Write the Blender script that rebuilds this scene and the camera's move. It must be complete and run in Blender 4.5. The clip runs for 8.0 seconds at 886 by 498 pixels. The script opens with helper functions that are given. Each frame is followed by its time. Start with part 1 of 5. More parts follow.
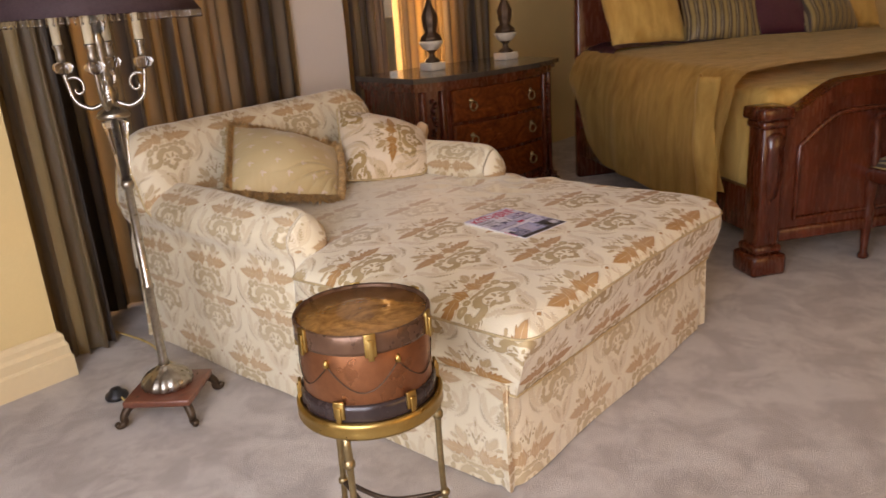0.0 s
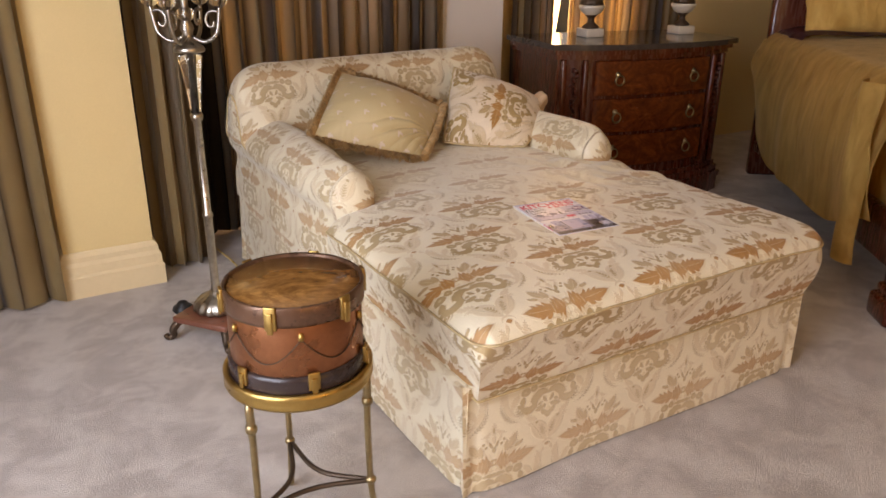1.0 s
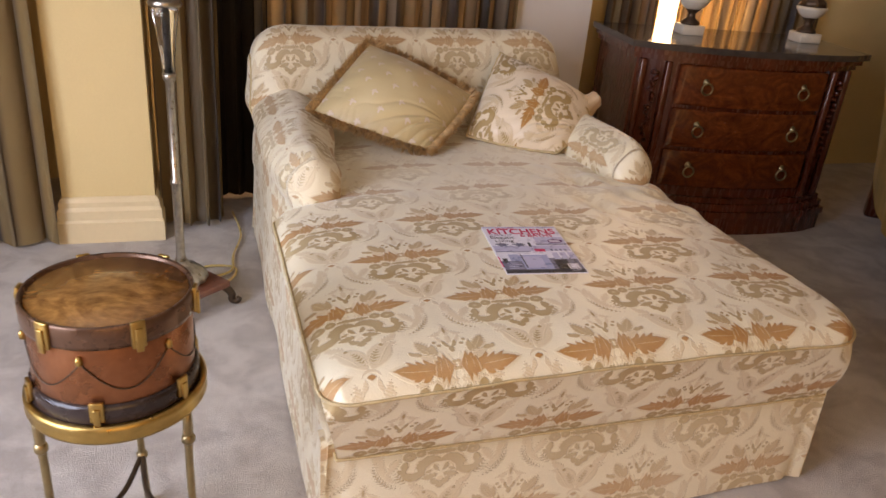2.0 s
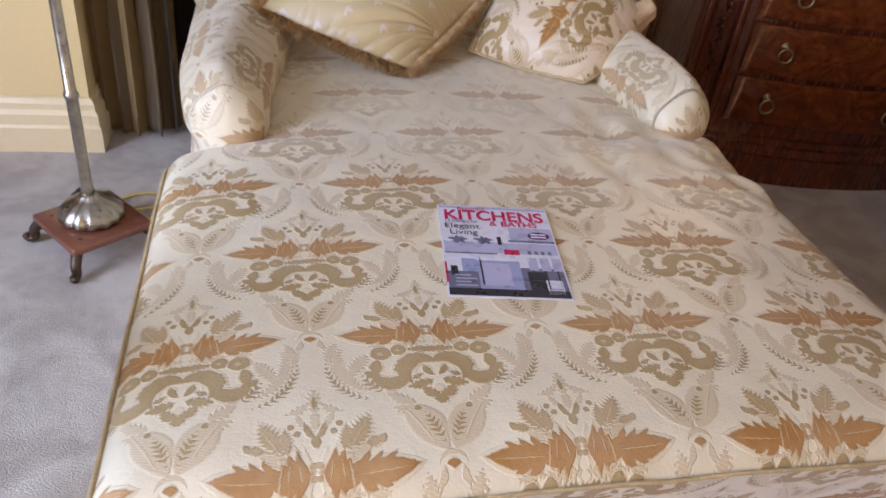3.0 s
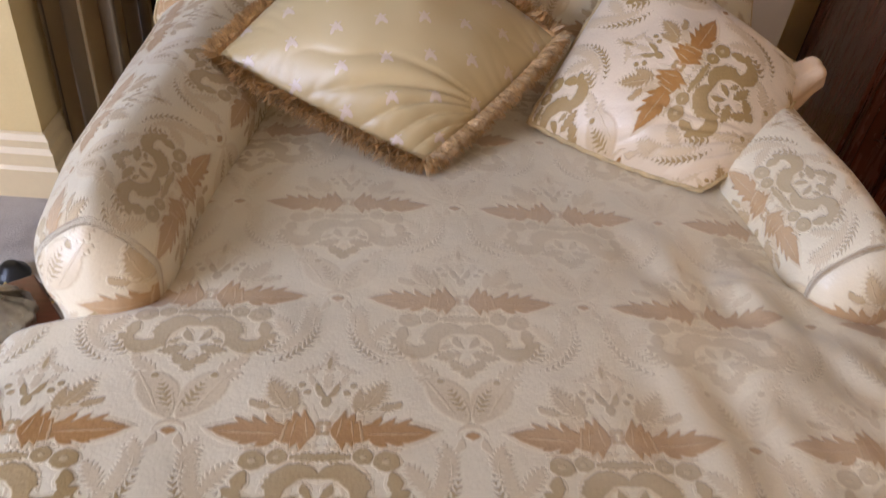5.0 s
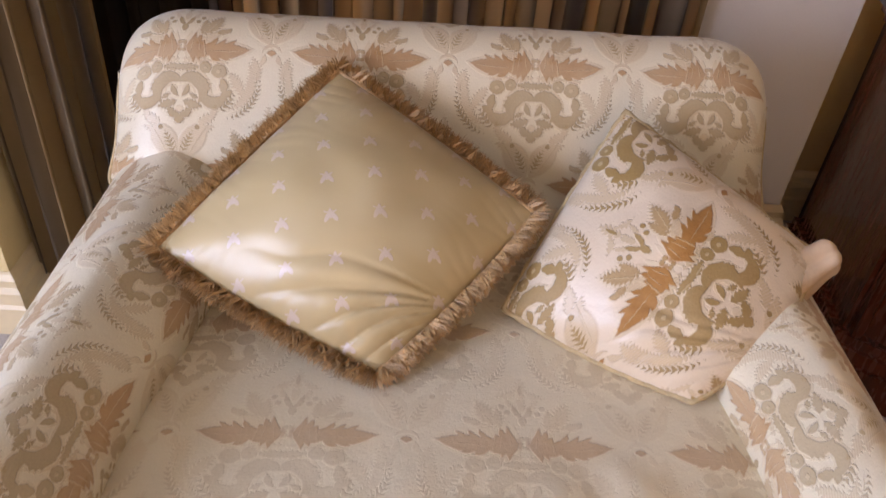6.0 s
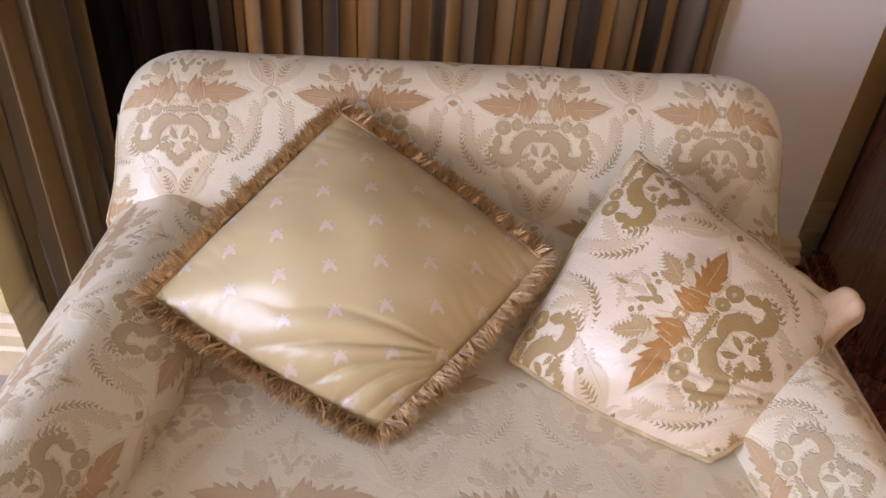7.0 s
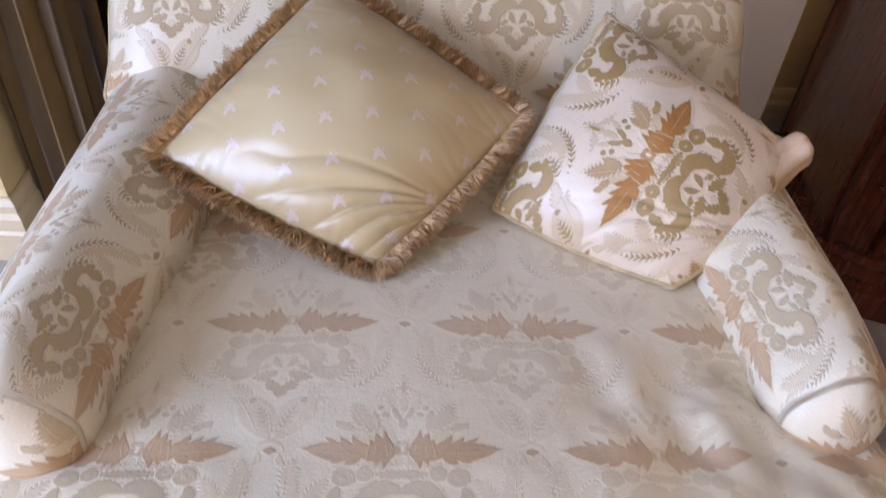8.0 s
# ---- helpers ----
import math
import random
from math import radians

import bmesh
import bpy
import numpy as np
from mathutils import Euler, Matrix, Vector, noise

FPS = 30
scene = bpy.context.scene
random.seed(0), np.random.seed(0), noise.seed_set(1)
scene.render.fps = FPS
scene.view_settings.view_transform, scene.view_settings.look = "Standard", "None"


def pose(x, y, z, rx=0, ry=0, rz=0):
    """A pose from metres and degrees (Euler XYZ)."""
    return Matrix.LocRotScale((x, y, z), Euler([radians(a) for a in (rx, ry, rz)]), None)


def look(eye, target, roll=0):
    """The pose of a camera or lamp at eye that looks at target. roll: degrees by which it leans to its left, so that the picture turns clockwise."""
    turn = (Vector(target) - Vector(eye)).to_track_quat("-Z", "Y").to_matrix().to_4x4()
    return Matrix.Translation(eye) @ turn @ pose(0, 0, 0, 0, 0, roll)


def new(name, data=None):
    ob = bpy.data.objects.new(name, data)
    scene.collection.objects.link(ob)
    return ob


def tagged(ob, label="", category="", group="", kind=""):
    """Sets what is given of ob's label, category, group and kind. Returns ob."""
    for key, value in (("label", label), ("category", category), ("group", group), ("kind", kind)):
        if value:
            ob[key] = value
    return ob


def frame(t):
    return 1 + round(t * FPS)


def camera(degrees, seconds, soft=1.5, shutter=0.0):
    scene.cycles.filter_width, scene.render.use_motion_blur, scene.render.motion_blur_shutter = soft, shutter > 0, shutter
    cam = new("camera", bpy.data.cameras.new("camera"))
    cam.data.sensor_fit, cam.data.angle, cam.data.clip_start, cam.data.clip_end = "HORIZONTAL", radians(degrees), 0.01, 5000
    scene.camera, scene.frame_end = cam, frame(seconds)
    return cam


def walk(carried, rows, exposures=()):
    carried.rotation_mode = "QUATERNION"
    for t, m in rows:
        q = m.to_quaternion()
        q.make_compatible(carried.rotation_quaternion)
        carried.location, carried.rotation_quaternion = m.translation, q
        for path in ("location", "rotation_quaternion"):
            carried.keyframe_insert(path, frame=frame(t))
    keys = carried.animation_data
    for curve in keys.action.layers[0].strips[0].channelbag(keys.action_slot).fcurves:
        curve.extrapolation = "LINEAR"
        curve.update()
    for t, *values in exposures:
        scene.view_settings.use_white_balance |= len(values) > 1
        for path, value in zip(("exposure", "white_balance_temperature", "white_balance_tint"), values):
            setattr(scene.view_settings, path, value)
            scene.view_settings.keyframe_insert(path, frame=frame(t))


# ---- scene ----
cam = camera(60.8, 8.0, shutter=0.25)
PATH = [
    (0, (-1.866, -1.555, 1.269), (-0.447, -0.295, 0.638), -4.0),
    (0.5, (-1.611, -1.764, 1.273), (-0.454, -0.279, 0.598), -2.0),
    (1, (-1.35, -1.828, 1.29), (-0.393, -0.23, 0.56), 0.5),
    (1.2, (-1.226, -1.836, 1.294), (-0.333, -0.203, 0.564), 1.6),
    (2.3, (-0.556, -1.616, 1.33), (-0.037, 0.098, 0.441), 6.5),
    (2.5, (-0.47, -1.499, 1.312), (0.01, 0.2, 0.372), 7.2),
    (3, (-0.296, -1.189, 1.275), (0.134, 0.415, 0.16), 7.7),
    (3.5, (-0.143, -1.006, 1.215), (0.218, 0.469, -0.087), 8.9),
    (4, (-0.014, -0.828, 1.222), (0.22, 0.611, -0.147), 9.0),
    (4.5, (-0.017, -0.62, 1.221), (0.146, 0.86, -0.114), 7.0),
    (5, (-0.035, -0.434, 1.245), (0.148, 1.123, 0.003), 7.6),
    (5.2, (-0.01, -0.367, 1.284), (0.153, 1.192, 0.042), 6.1),
    (6.3, (0.095, -0.078, 1.435), (0.156, 1.521, 0.235), 5.4),
    (6.5, (0.097, -0.066, 1.435), (0.146, 1.544, 0.25), 5.0),
    (7, (0.098, -0.067, 1.431), (0.138, 1.546, 0.248), 4.4),
    (7.5, (0.096, -0.114, 1.413), (0.158, 1.461, 0.182), 4.4),
    (8, (0.078, -0.227, 1.392), (0.196, 1.267, 0.068), 5.0),
]
walk(cam, [(t, look(eye, target, roll)) for t, eye, target, roll in PATH],
     exposures=[(0.0, -0.92, 8500, 34), (1.0, -0.86, 8200, 32), (2.5, -0.70, 7100, 31), (3.5, -0.62, 5950, 29), (4.5, -0.64, 6350, 31), (5.1, -0.68, 6650, 33), (6.5, -0.38, 6600, 36), (7.3, -0.38, 6500, 36), (8.0, -0.36, 5700, 33)])

# ---- light: daylight through the windows of the room, and an added warm fill ----
world = bpy.data.worlds.new("daylight")
scene.world = world
world.use_nodes = True
wn = world.node_tree.nodes
sky = wn.new("ShaderNodeTexSky")
sky.sky_type, sky.sun_disc = "NISHITA", False
sky.sun_elevation, sky.sun_rotation = radians(40), radians(200)
wn["Background"].inputs[1].default_value = 0.1
world.node_tree.links.new(sky.outputs[0], wn["Background"].inputs[0])


def area_light(name, eye, target, wide, high, power, colour):
    lamp = bpy.data.lights.new(name, "AREA")
    lamp.shape, lamp.size, lamp.size_y, lamp.energy, lamp.color = "RECTANGLE", wide, high, power, colour
    ob = new(name, lamp)
    ob.matrix_world = look(eye, target)
    return ob


# daylight in the west opening, added warm fill behind the walk, sunlight behind the curtains
area_light("daylight_and_fill", (-2.77, -1.30, 1.40), (0, -0.7, 0.5), 1.7, 1.9, 215, (0.55, 0.76, 1.0))
# warm fill lamp, added to stand in for the room's golden bounce
area_light("daylight_and_fill", (-0.6, -4.38, 1.5), (-0.6, 0, 1.2), 2.4, 2.0, 52, (1.0, 0.66, 0.20))
area_light("window_sunlight", (2.0, 2.75, 1.5), (1.95, 0, 1.0), 0.9, 1.9, 150, (1.0, 0.72, 0.36))
area_light("window_sunlight", (0.1, 2.75, 1.6), (0.1, 0, 1.0), 1.2, 1.9, 26, (1.0, 0.74, 0.42))


# ---- materials ----
class Nodes:
    """Short names for the nodes of one node tree."""

    def __init__(self, tree):
        self.tree, self.nodes, self.links = tree, tree.nodes, tree.links

    def put(self, socket, value):
        if isinstance(value, bpy.types.NodeSocket):
            self.links.new(value, socket)
        elif value is not None:
            socket.default_value = value

    def math(self, op, a, b=None, c=None, clamp=False):
        n = self.nodes.new("ShaderNodeMath")
        n.operation, n.use_clamp = op, clamp
        for k, v in enumerate((a, b, c)):
            self.put(n.inputs[k], v)
        return n.outputs[0]

    def step(self, v, lo, hi):
        n = self.nodes.new("ShaderNodeMapRange")
        n.interpolation_type = "SMOOTHSTEP"
        for k, x in enumerate((v, lo, hi)):
            self.put(n.inputs[k], x)
        return n.outputs[0]

    def mix(self, f, a, b):
        n = self.nodes.new("ShaderNodeMix")
        n.data_type = "RGBA"
        self.put(n.inputs[0], f)
        self.put(n.inputs[6], a)
        self.put(n.inputs[7], b)
        return n.outputs[2]

    def noise(self, vec, scale, detail=4.0, rough=0.55, dist=0.0):
        n = self.nodes.new("ShaderNodeTexNoise")
        self.put(n.inputs["Vector"], vec)
        n.inputs["Scale"].default_value, n.inputs["Detail"].default_value = scale, detail
        n.inputs["Roughness"].default_value, n.inputs["Distortion"].default_value = rough, dist
        return n.outputs[0]

    def mapped(self, vec, loc=(0, 0, 0), rot=(0, 0, 0), scale=(1, 1, 1), kind="POINT"):
        n = self.nodes.new("ShaderNodeMapping")
        n.vector_type = kind
        self.put(n.inputs[0], vec)
        n.inputs[1].default_value, n.inputs[2].default_value, n.inputs[3].default_value = loc, rot, scale
        return n.outputs[0]

    def ramp(self, f, stops, mode="LINEAR"):
        n = self.nodes.new("ShaderNodeValToRGB")
        n.color_ramp.interpolation = mode
        e = n.color_ramp.elements
        while len(e) < len(stops):
            e.new(0.5)
        for k, (at, col) in enumerate(stops):
            e[k].position, e[k].color = at, (*col, 1)
        self.put(n.inputs[0], f)
        return n.outputs[0]

    def bump(self, height, strength, distance, normal=None):
        n = self.nodes.new("ShaderNodeBump")
        n.inputs["Strength"].default_value, n.inputs["Distance"].default_value = strength, distance
        self.put(n.inputs["Height"], height)
        self.put(n.inputs["Normal"], normal)
        return n.outputs[0]

    def uv(self):
        n = self.nodes.new("ShaderNodeUVMap")
        n.uv_map = "UVMap"
        return n.outputs[0]

    def place(self):
        return self.nodes.new("ShaderNodeTexCoord").outputs["Object"]

    def split(self, vec):
        n = self.nodes.new("ShaderNodeSeparateXYZ")
        self.put(n.inputs[0], vec)
        return n.outputs

    def join(self, x, y, z=0.0):
        n = self.nodes.new("ShaderNodeCombineXYZ")
        for k, v in enumerate((x, y, z)):
            self.put(n.inputs[k], v)
        return n.outputs[0]


def material(name, rough=0.5, metal=0.0, spec=0.5, colour=None):
    m = bpy.data.materials.new(name)
    m.use_nodes = True
    n = Nodes(m.node_tree)
    b = n.nodes["Principled BSDF"]
    b.inputs["Roughness"].default_value, b.inputs["Metallic"].default_value = rough, metal
    b.inputs["Specular IOR Level"].default_value = spec
    if colour:
        b.inputs["Base Color"].default_value = (*colour, 1)
    return m, n, b


def c4(r, g, b):
    return (r, g, b, 1)


def plain(name, colour, rough=0.5, metal=0.0, vary=0.25, scale=6.0, bump=0.0, fine=60.0):
    """A surface with a broad and a fine variation of one colour."""
    m, n, b = material(name, rough, metal)
    p = n.place()
    f = n.math("ADD", n.math("MULTIPLY", n.noise(p, scale), 0.6), n.math("MULTIPLY", n.noise(p, fine), 0.4))
    lo, hi = [tuple(min(1, c * k) for c in colour) for k in (1 - vary, 1 + vary)]
    n.put(b.inputs["Base Color"], n.ramp(f, [(0.25, lo), (0.75, hi)]))
    n.put(b.inputs["Roughness"], n.math("MULTIPLY_ADD", n.noise(p, scale * 2), 0.3, rough - 0.15))
    if bump:
        n.put(b.inputs["Normal"], n.bump(n.noise(p, fine), bump, 0.004))
    return m


def wood(name, dark, light, rough=0.25, along=2, scale=9.0, burl=0.0):
    """Polished wood: grain along one axis, or burl."""
    m, n, b = material(name, rough)
    p = n.place()
    st = [1.0, 1.0, 1.0]
    st[along] = 0.12 if not burl else 0.8
    q = n.mapped(p, scale=tuple(st))
    g = n.noise(q, scale, 8, 0.62, 1.2 + 3 * burl)
    fine = n.noise(n.mapped(p, scale=tuple(x if burl else x * 1.0 for x in st)), scale * 9, 3, 0.6)
    f = n.math("ADD", n.math("MULTIPLY", g, 0.75), n.math("MULTIPLY", fine, 0.25))
    n.put(b.inputs["Base Color"], n.ramp(f, [(0.32, dark), (0.52, tuple((a + c) / 2 for a, c in zip(dark, light))), (0.68, light)]))
    n.put(b.inputs["Roughness"], n.math("MULTIPLY_ADD", fine, 0.25, rough - 0.1))
    n.put(b.inputs["Normal"], n.bump(fine, 0.12, 0.001))
    b.inputs["Coat Weight"].default_value, b.inputs["Coat Roughness"].default_value = 0.5, 0.12
    return m


# one repeat of the woven damask, half of it (the other half is its mirror image), in metres from the middle of a medallion.
# leaf: (x, y, turn in degrees, half length, half width, bend, lobes); disc: lobes None; arc: ("arc", x, y, radius, half width, middle angle, half angle, lobes)
COPPER = [(0.081, -0.001, 2, 0.049, 0.0150, 0.14, 0), (0.0260, 0.003, 0, 0.0240, 0.0300, 0, 2.0), (0.0240, 0.002, 0, 0.0150, 0.0180, 0, None), (0.046, -0.002, 60, 0.018, 0.0100, 0.1, 0), (0.060, 0.014, 52, 0.012, 0.0042, 0.2, 0), (0.074, 0.013, 42, 0.012, 0.004, 0.2, 0), (0.091, 0.013, 34, 0.013, 0.0042, 0.2, 0),
          (0.062, -0.014, -28, 0.014, 0.0055, 0.2, 0), (0.082, -0.014, -22, 0.011, 0.004, 0.2, 0), (0.1715, 0.000, 0, 0.0095, 0.0055, 0, 0)]
TAWNY = [(0.056, 0.052, 58, 0.031, 0.0150, 0.15, 4.5), (0.038, 0.046, 84, 0.021, 0.0090, 0.1, 4.0), (0.074, 0.037, 14, 0.013, 0.0075, 0.2, 3.0), (0.085, 0.041, 60, 0.007, 0.0045, 0, 0), (0.004, 0.012, 0, 0.0042, 0.0042, 0, None), (0.004, -0.003, 0, 0.0042, 0.0036, 0, None)]
OLIVE = [(0.073, -0.039, 0, 0.0150, 0.0130, 0, None), (0.047, -0.034, 0, 0.0115, 0.0105, 0, None), (0.014, -0.036, 0, 0.024, 0.0085, 0.2, 3.0),
         ("arc", 0.018, -0.080, 0.026, 0.0130, 48, 100, 0), ("arc", 0.064, -0.078, 0.0205, 0.0115, -96, 116, 0), (0.046, -0.064, -50, 0.020, 0.0100, 0.1, 2.0), (0.083, -0.066, 98, 0.0150, 0.0090, 0.2, 0), (0.089, -0.080, 18, 0.0125, 0.0070, 0.2, 0),
         (0.012, -0.079, 62, 0.013, 0.0052, 0.3, 0), (0.027, -0.089, -24, 0.011, 0.0052, 0.2, 2.0), (0.024, -0.104, -14, 0.020, 0.0100, 0.2, 2.5), (0.014, -0.120, 48, 0.017, 0.0090, 0.2, 2.0), (0.003, -0.130, 84, 0.015, 0.0075, 0, 2.0),
         (0.031, 0.069, 0, 0.0042, 0.0042, 0, None), (0.023, 0.058, 0, 0.0044, 0.0044, 0, None), (0.009, 0.060, 64, 0.014, 0.0042, 0.3, 0), (0.0, 0.044, 0, 0.006, 0.009, 0, None), (0.1715, -0.123, 90, 0.011, 0.0032, 0, 0), (0.1365, 0.082, 0, 0.0048, 0.0042, 0, None)]
FROND = [("arc", 0.075, -0.050, 0.077, 0.0085, -37, 44, 6.5), (0.092, -0.097, 52, 0.024, 0.0130, 0.1, 2.6), (0.1555, 0.052, 113, 0.028, 0.0110, 0.1, 3.4)]
PALE = [(0.146, 0.056, 123, 0.046, 0.0240, 0.18, 0), (0.118, 0.084, 150, 0.024, 0.0120, 0.3, 3.0), ("arc", 0.075, -0.050, 0.061, 0.0125, -22, 56, 9.0), (0.108, -0.060, 124, 0.031, 0.0130, 0.2, 4.5), (0.144, -0.032, 104, 0.027, 0.0125, 0.2, 4.5),
        ("arc", 0.1715, -0.005, 0.019, 0.0034, 90, 76, 0), (0.157, -0.014, 70, 0.012, 0.005, 0.3, 0), (0.1715, -0.121, 90, 0.026, 0.0110, 0, 3.0), (0.148, -0.138, 30, 0.026, 0.0080, 0.5, 3.0), (0.0535, -0.130, 30, 0.024, 0.0120, 0.3, 3.0), (0.066, -0.116, 70, 0.018, 0.0085, 0.3, 3.0),
        (0.002, 0.076, 88, 0.017, 0.0060, 0, 3.0), (0.018, 0.074, 58, 0.020, 0.0055, 0.4, 3.0), (0.050, 0.020, 30, 0.026, 0.0110, 0.3, 0), (0.030, -0.022, 0, 0.034, 0.0085, 0.1, 4.0), (0.072, -0.022, -10, 0.022, 0.0060, 0.2, 3.0)]
VEIN = [(0.0190, 0.006, 82, 0.014, 0.0010, 0.06, 0), (0.0330, 0.006, 98, 0.014, 0.0010, 0.06, 0), (0.0445, -0.004, 100, 0.022, 0.0015, 0.10, 0), (0.084, -0.001, 3, 0.036, 0.0009, 0.03, 0), (0.073, -0.039, 0, 0.0042, 0.0036, 0, None), (0.047, -0.034, 0, 0.0034, 0.0030, 0, None), (0.000, -0.112, 0, 0.0070, 0.0060, 0, None),
        (0.0555, 0.050, 58, 0.028, 0.0010, 0.03, 0), ("arc", 0.020, -0.079, 0.0405, 0.0017, 60, 70, 0), (0.134, 0.060, 121, 0.036, 0.0016, 0.06, 0), (0.168, 0.040, 106, 0.022, 0.0010, 0.0, 0), ("arc", 0.075, -0.050, 0.0705, 0.0014, -30, 46, 0), ("arc", 0.016, -0.080, 0.012, 0.0026, 60, 120, 0)]
REPEAT_X, ROW = 0.343, 0.228


def damask_group():
    tree = bpy.data.node_groups.new("damask", "ShaderNodeTree")
    tree.interface.new_socket("Vector", in_out="INPUT", socket_type="NodeSocketVector")
    for s in ("Copper", "Olive", "Pale", "Vein", "Tawny", "Edge"):
        tree.interface.new_socket(s, in_out="OUTPUT", socket_type="NodeSocketFloat")
    n = Nodes(tree)
    gi, go = n.nodes.new("NodeGroupInput"), n.nodes.new("NodeGroupOutput")
    u, v, _ = n.split(gi.outputs[0])
    row = n.math("FLOOR", n.math("ADD", n.math("DIVIDE", v, ROW), 0.615))
    y = n.math("SUBTRACT", v, n.math("MULTIPLY", row, ROW))
    shift = n.math("MULTIPLY", n.math("FLOORED_MODULO", row, 2.0), REPEAT_X / 2)
    x = n.math("WRAP", n.math("ADD", u, shift), REPEAT_X / 2, -REPEAT_X / 2)
    ax = n.math("ABSOLUTE", x)
    # the weave steps make the outlines slightly uneven
    p = n.join(ax, y)
    wob = n.math("MULTIPLY", n.math("SUBTRACT", n.noise(p, 150, 2), 0.5), 0.0045)
    wob2 = n.math("MULTIPLY", n.math("SUBTRACT", n.noise(n.mapped(p, loc=(3.1, 1.7, 0)), 150, 2), 0.5), 0.0045)
    px, py = n.math("ADD", ax, wob), n.math("ADD", y, wob2)
    last = [y]

    def distance(item, cut):
        """Less than 1 inside a shape; cut: how deep the notches between its lobes go."""
        if item[0] == "arc":
            _, lx, ly, r, w, mid, half, lobes = item
            q = n.mapped(n.join(px, py, last[0]), loc=(lx, ly, 0), rot=(0, 0, radians(mid)), kind="TEXTURE")
            qx, qy, _ = n.split(q)
            rr = n.math("SQRT", n.math("MULTIPLY_ADD", qx, qx, n.math("MULTIPLY", qy, qy)))
            along = n.math("DIVIDE", n.math("ARCTAN2", qy, qx), radians(half))
            across = n.math("ABSOLUTE", n.math("DIVIDE", n.math("SUBTRACT", rr, r), w))
        else:
            lx, ly, a, l, w, k, lobes = item
            q = n.mapped(n.join(px, py, last[0]), loc=(lx, ly, 0), rot=(0, 0, radians(a)), scale=(l, w, 1), kind="TEXTURE")
            along, qy, _ = n.split(q)
            if lobes is None:
                return n.math("MULTIPLY_ADD", along, along, n.math("MULTIPLY", qy, qy))
            across = qy
        aa = n.math("MULTIPLY", along, along)
        if item[0] != "arc":
            across = n.math("ABSOLUTE", n.math("MULTIPLY_ADD", aa, -k * l / w * 0.5, across))
        d = n.math("ADD", across, aa)
        if lobes:
            tooth = n.math("PINGPONG", n.math("MULTIPLY_ADD", along, lobes, n.math("MULTIPLY", across, -0.9)), 0.5)
            d = n.math("MULTIPLY_ADD", tooth, cut, d)
        return d

    def leaves(items, soft, cut=0.75):
        best = None
        for item in items:
            d = distance(item, cut)
            best = d if best is None else n.math("MINIMUM", best, d)
            last[0] = best
        return n.step(best, 1.0 + soft, 1.0 - soft), best

    cop, dc = leaves(COPPER, 0.12)
    taw, dt = leaves(TAWNY, 0.14)
    oli, do = leaves(OLIVE, 0.12)
    fro, df = leaves(FROND, 0.16, 2.2)
    pal, dp = leaves(PALE, 0.12, 1.0)
    vei, dv = leaves(VEIN, 0.25)
    oli = n.math("MAXIMUM", oli, n.math("MULTIPLY", fro, 0.95))
    # a raised pale thread runs round the coloured figures
    near = n.math("MINIMUM", n.math("MINIMUM", dc, do), dt)
    edge_of = n.math("MULTIPLY", n.step(near, 0.95, 1.10), n.step(near, 1.45, 1.25))
    for k, s in enumerate((cop, oli, pal, vei, taw, edge_of)):
        n.links.new(s, go.inputs[k])
    return tree


DAMASK = damask_group()


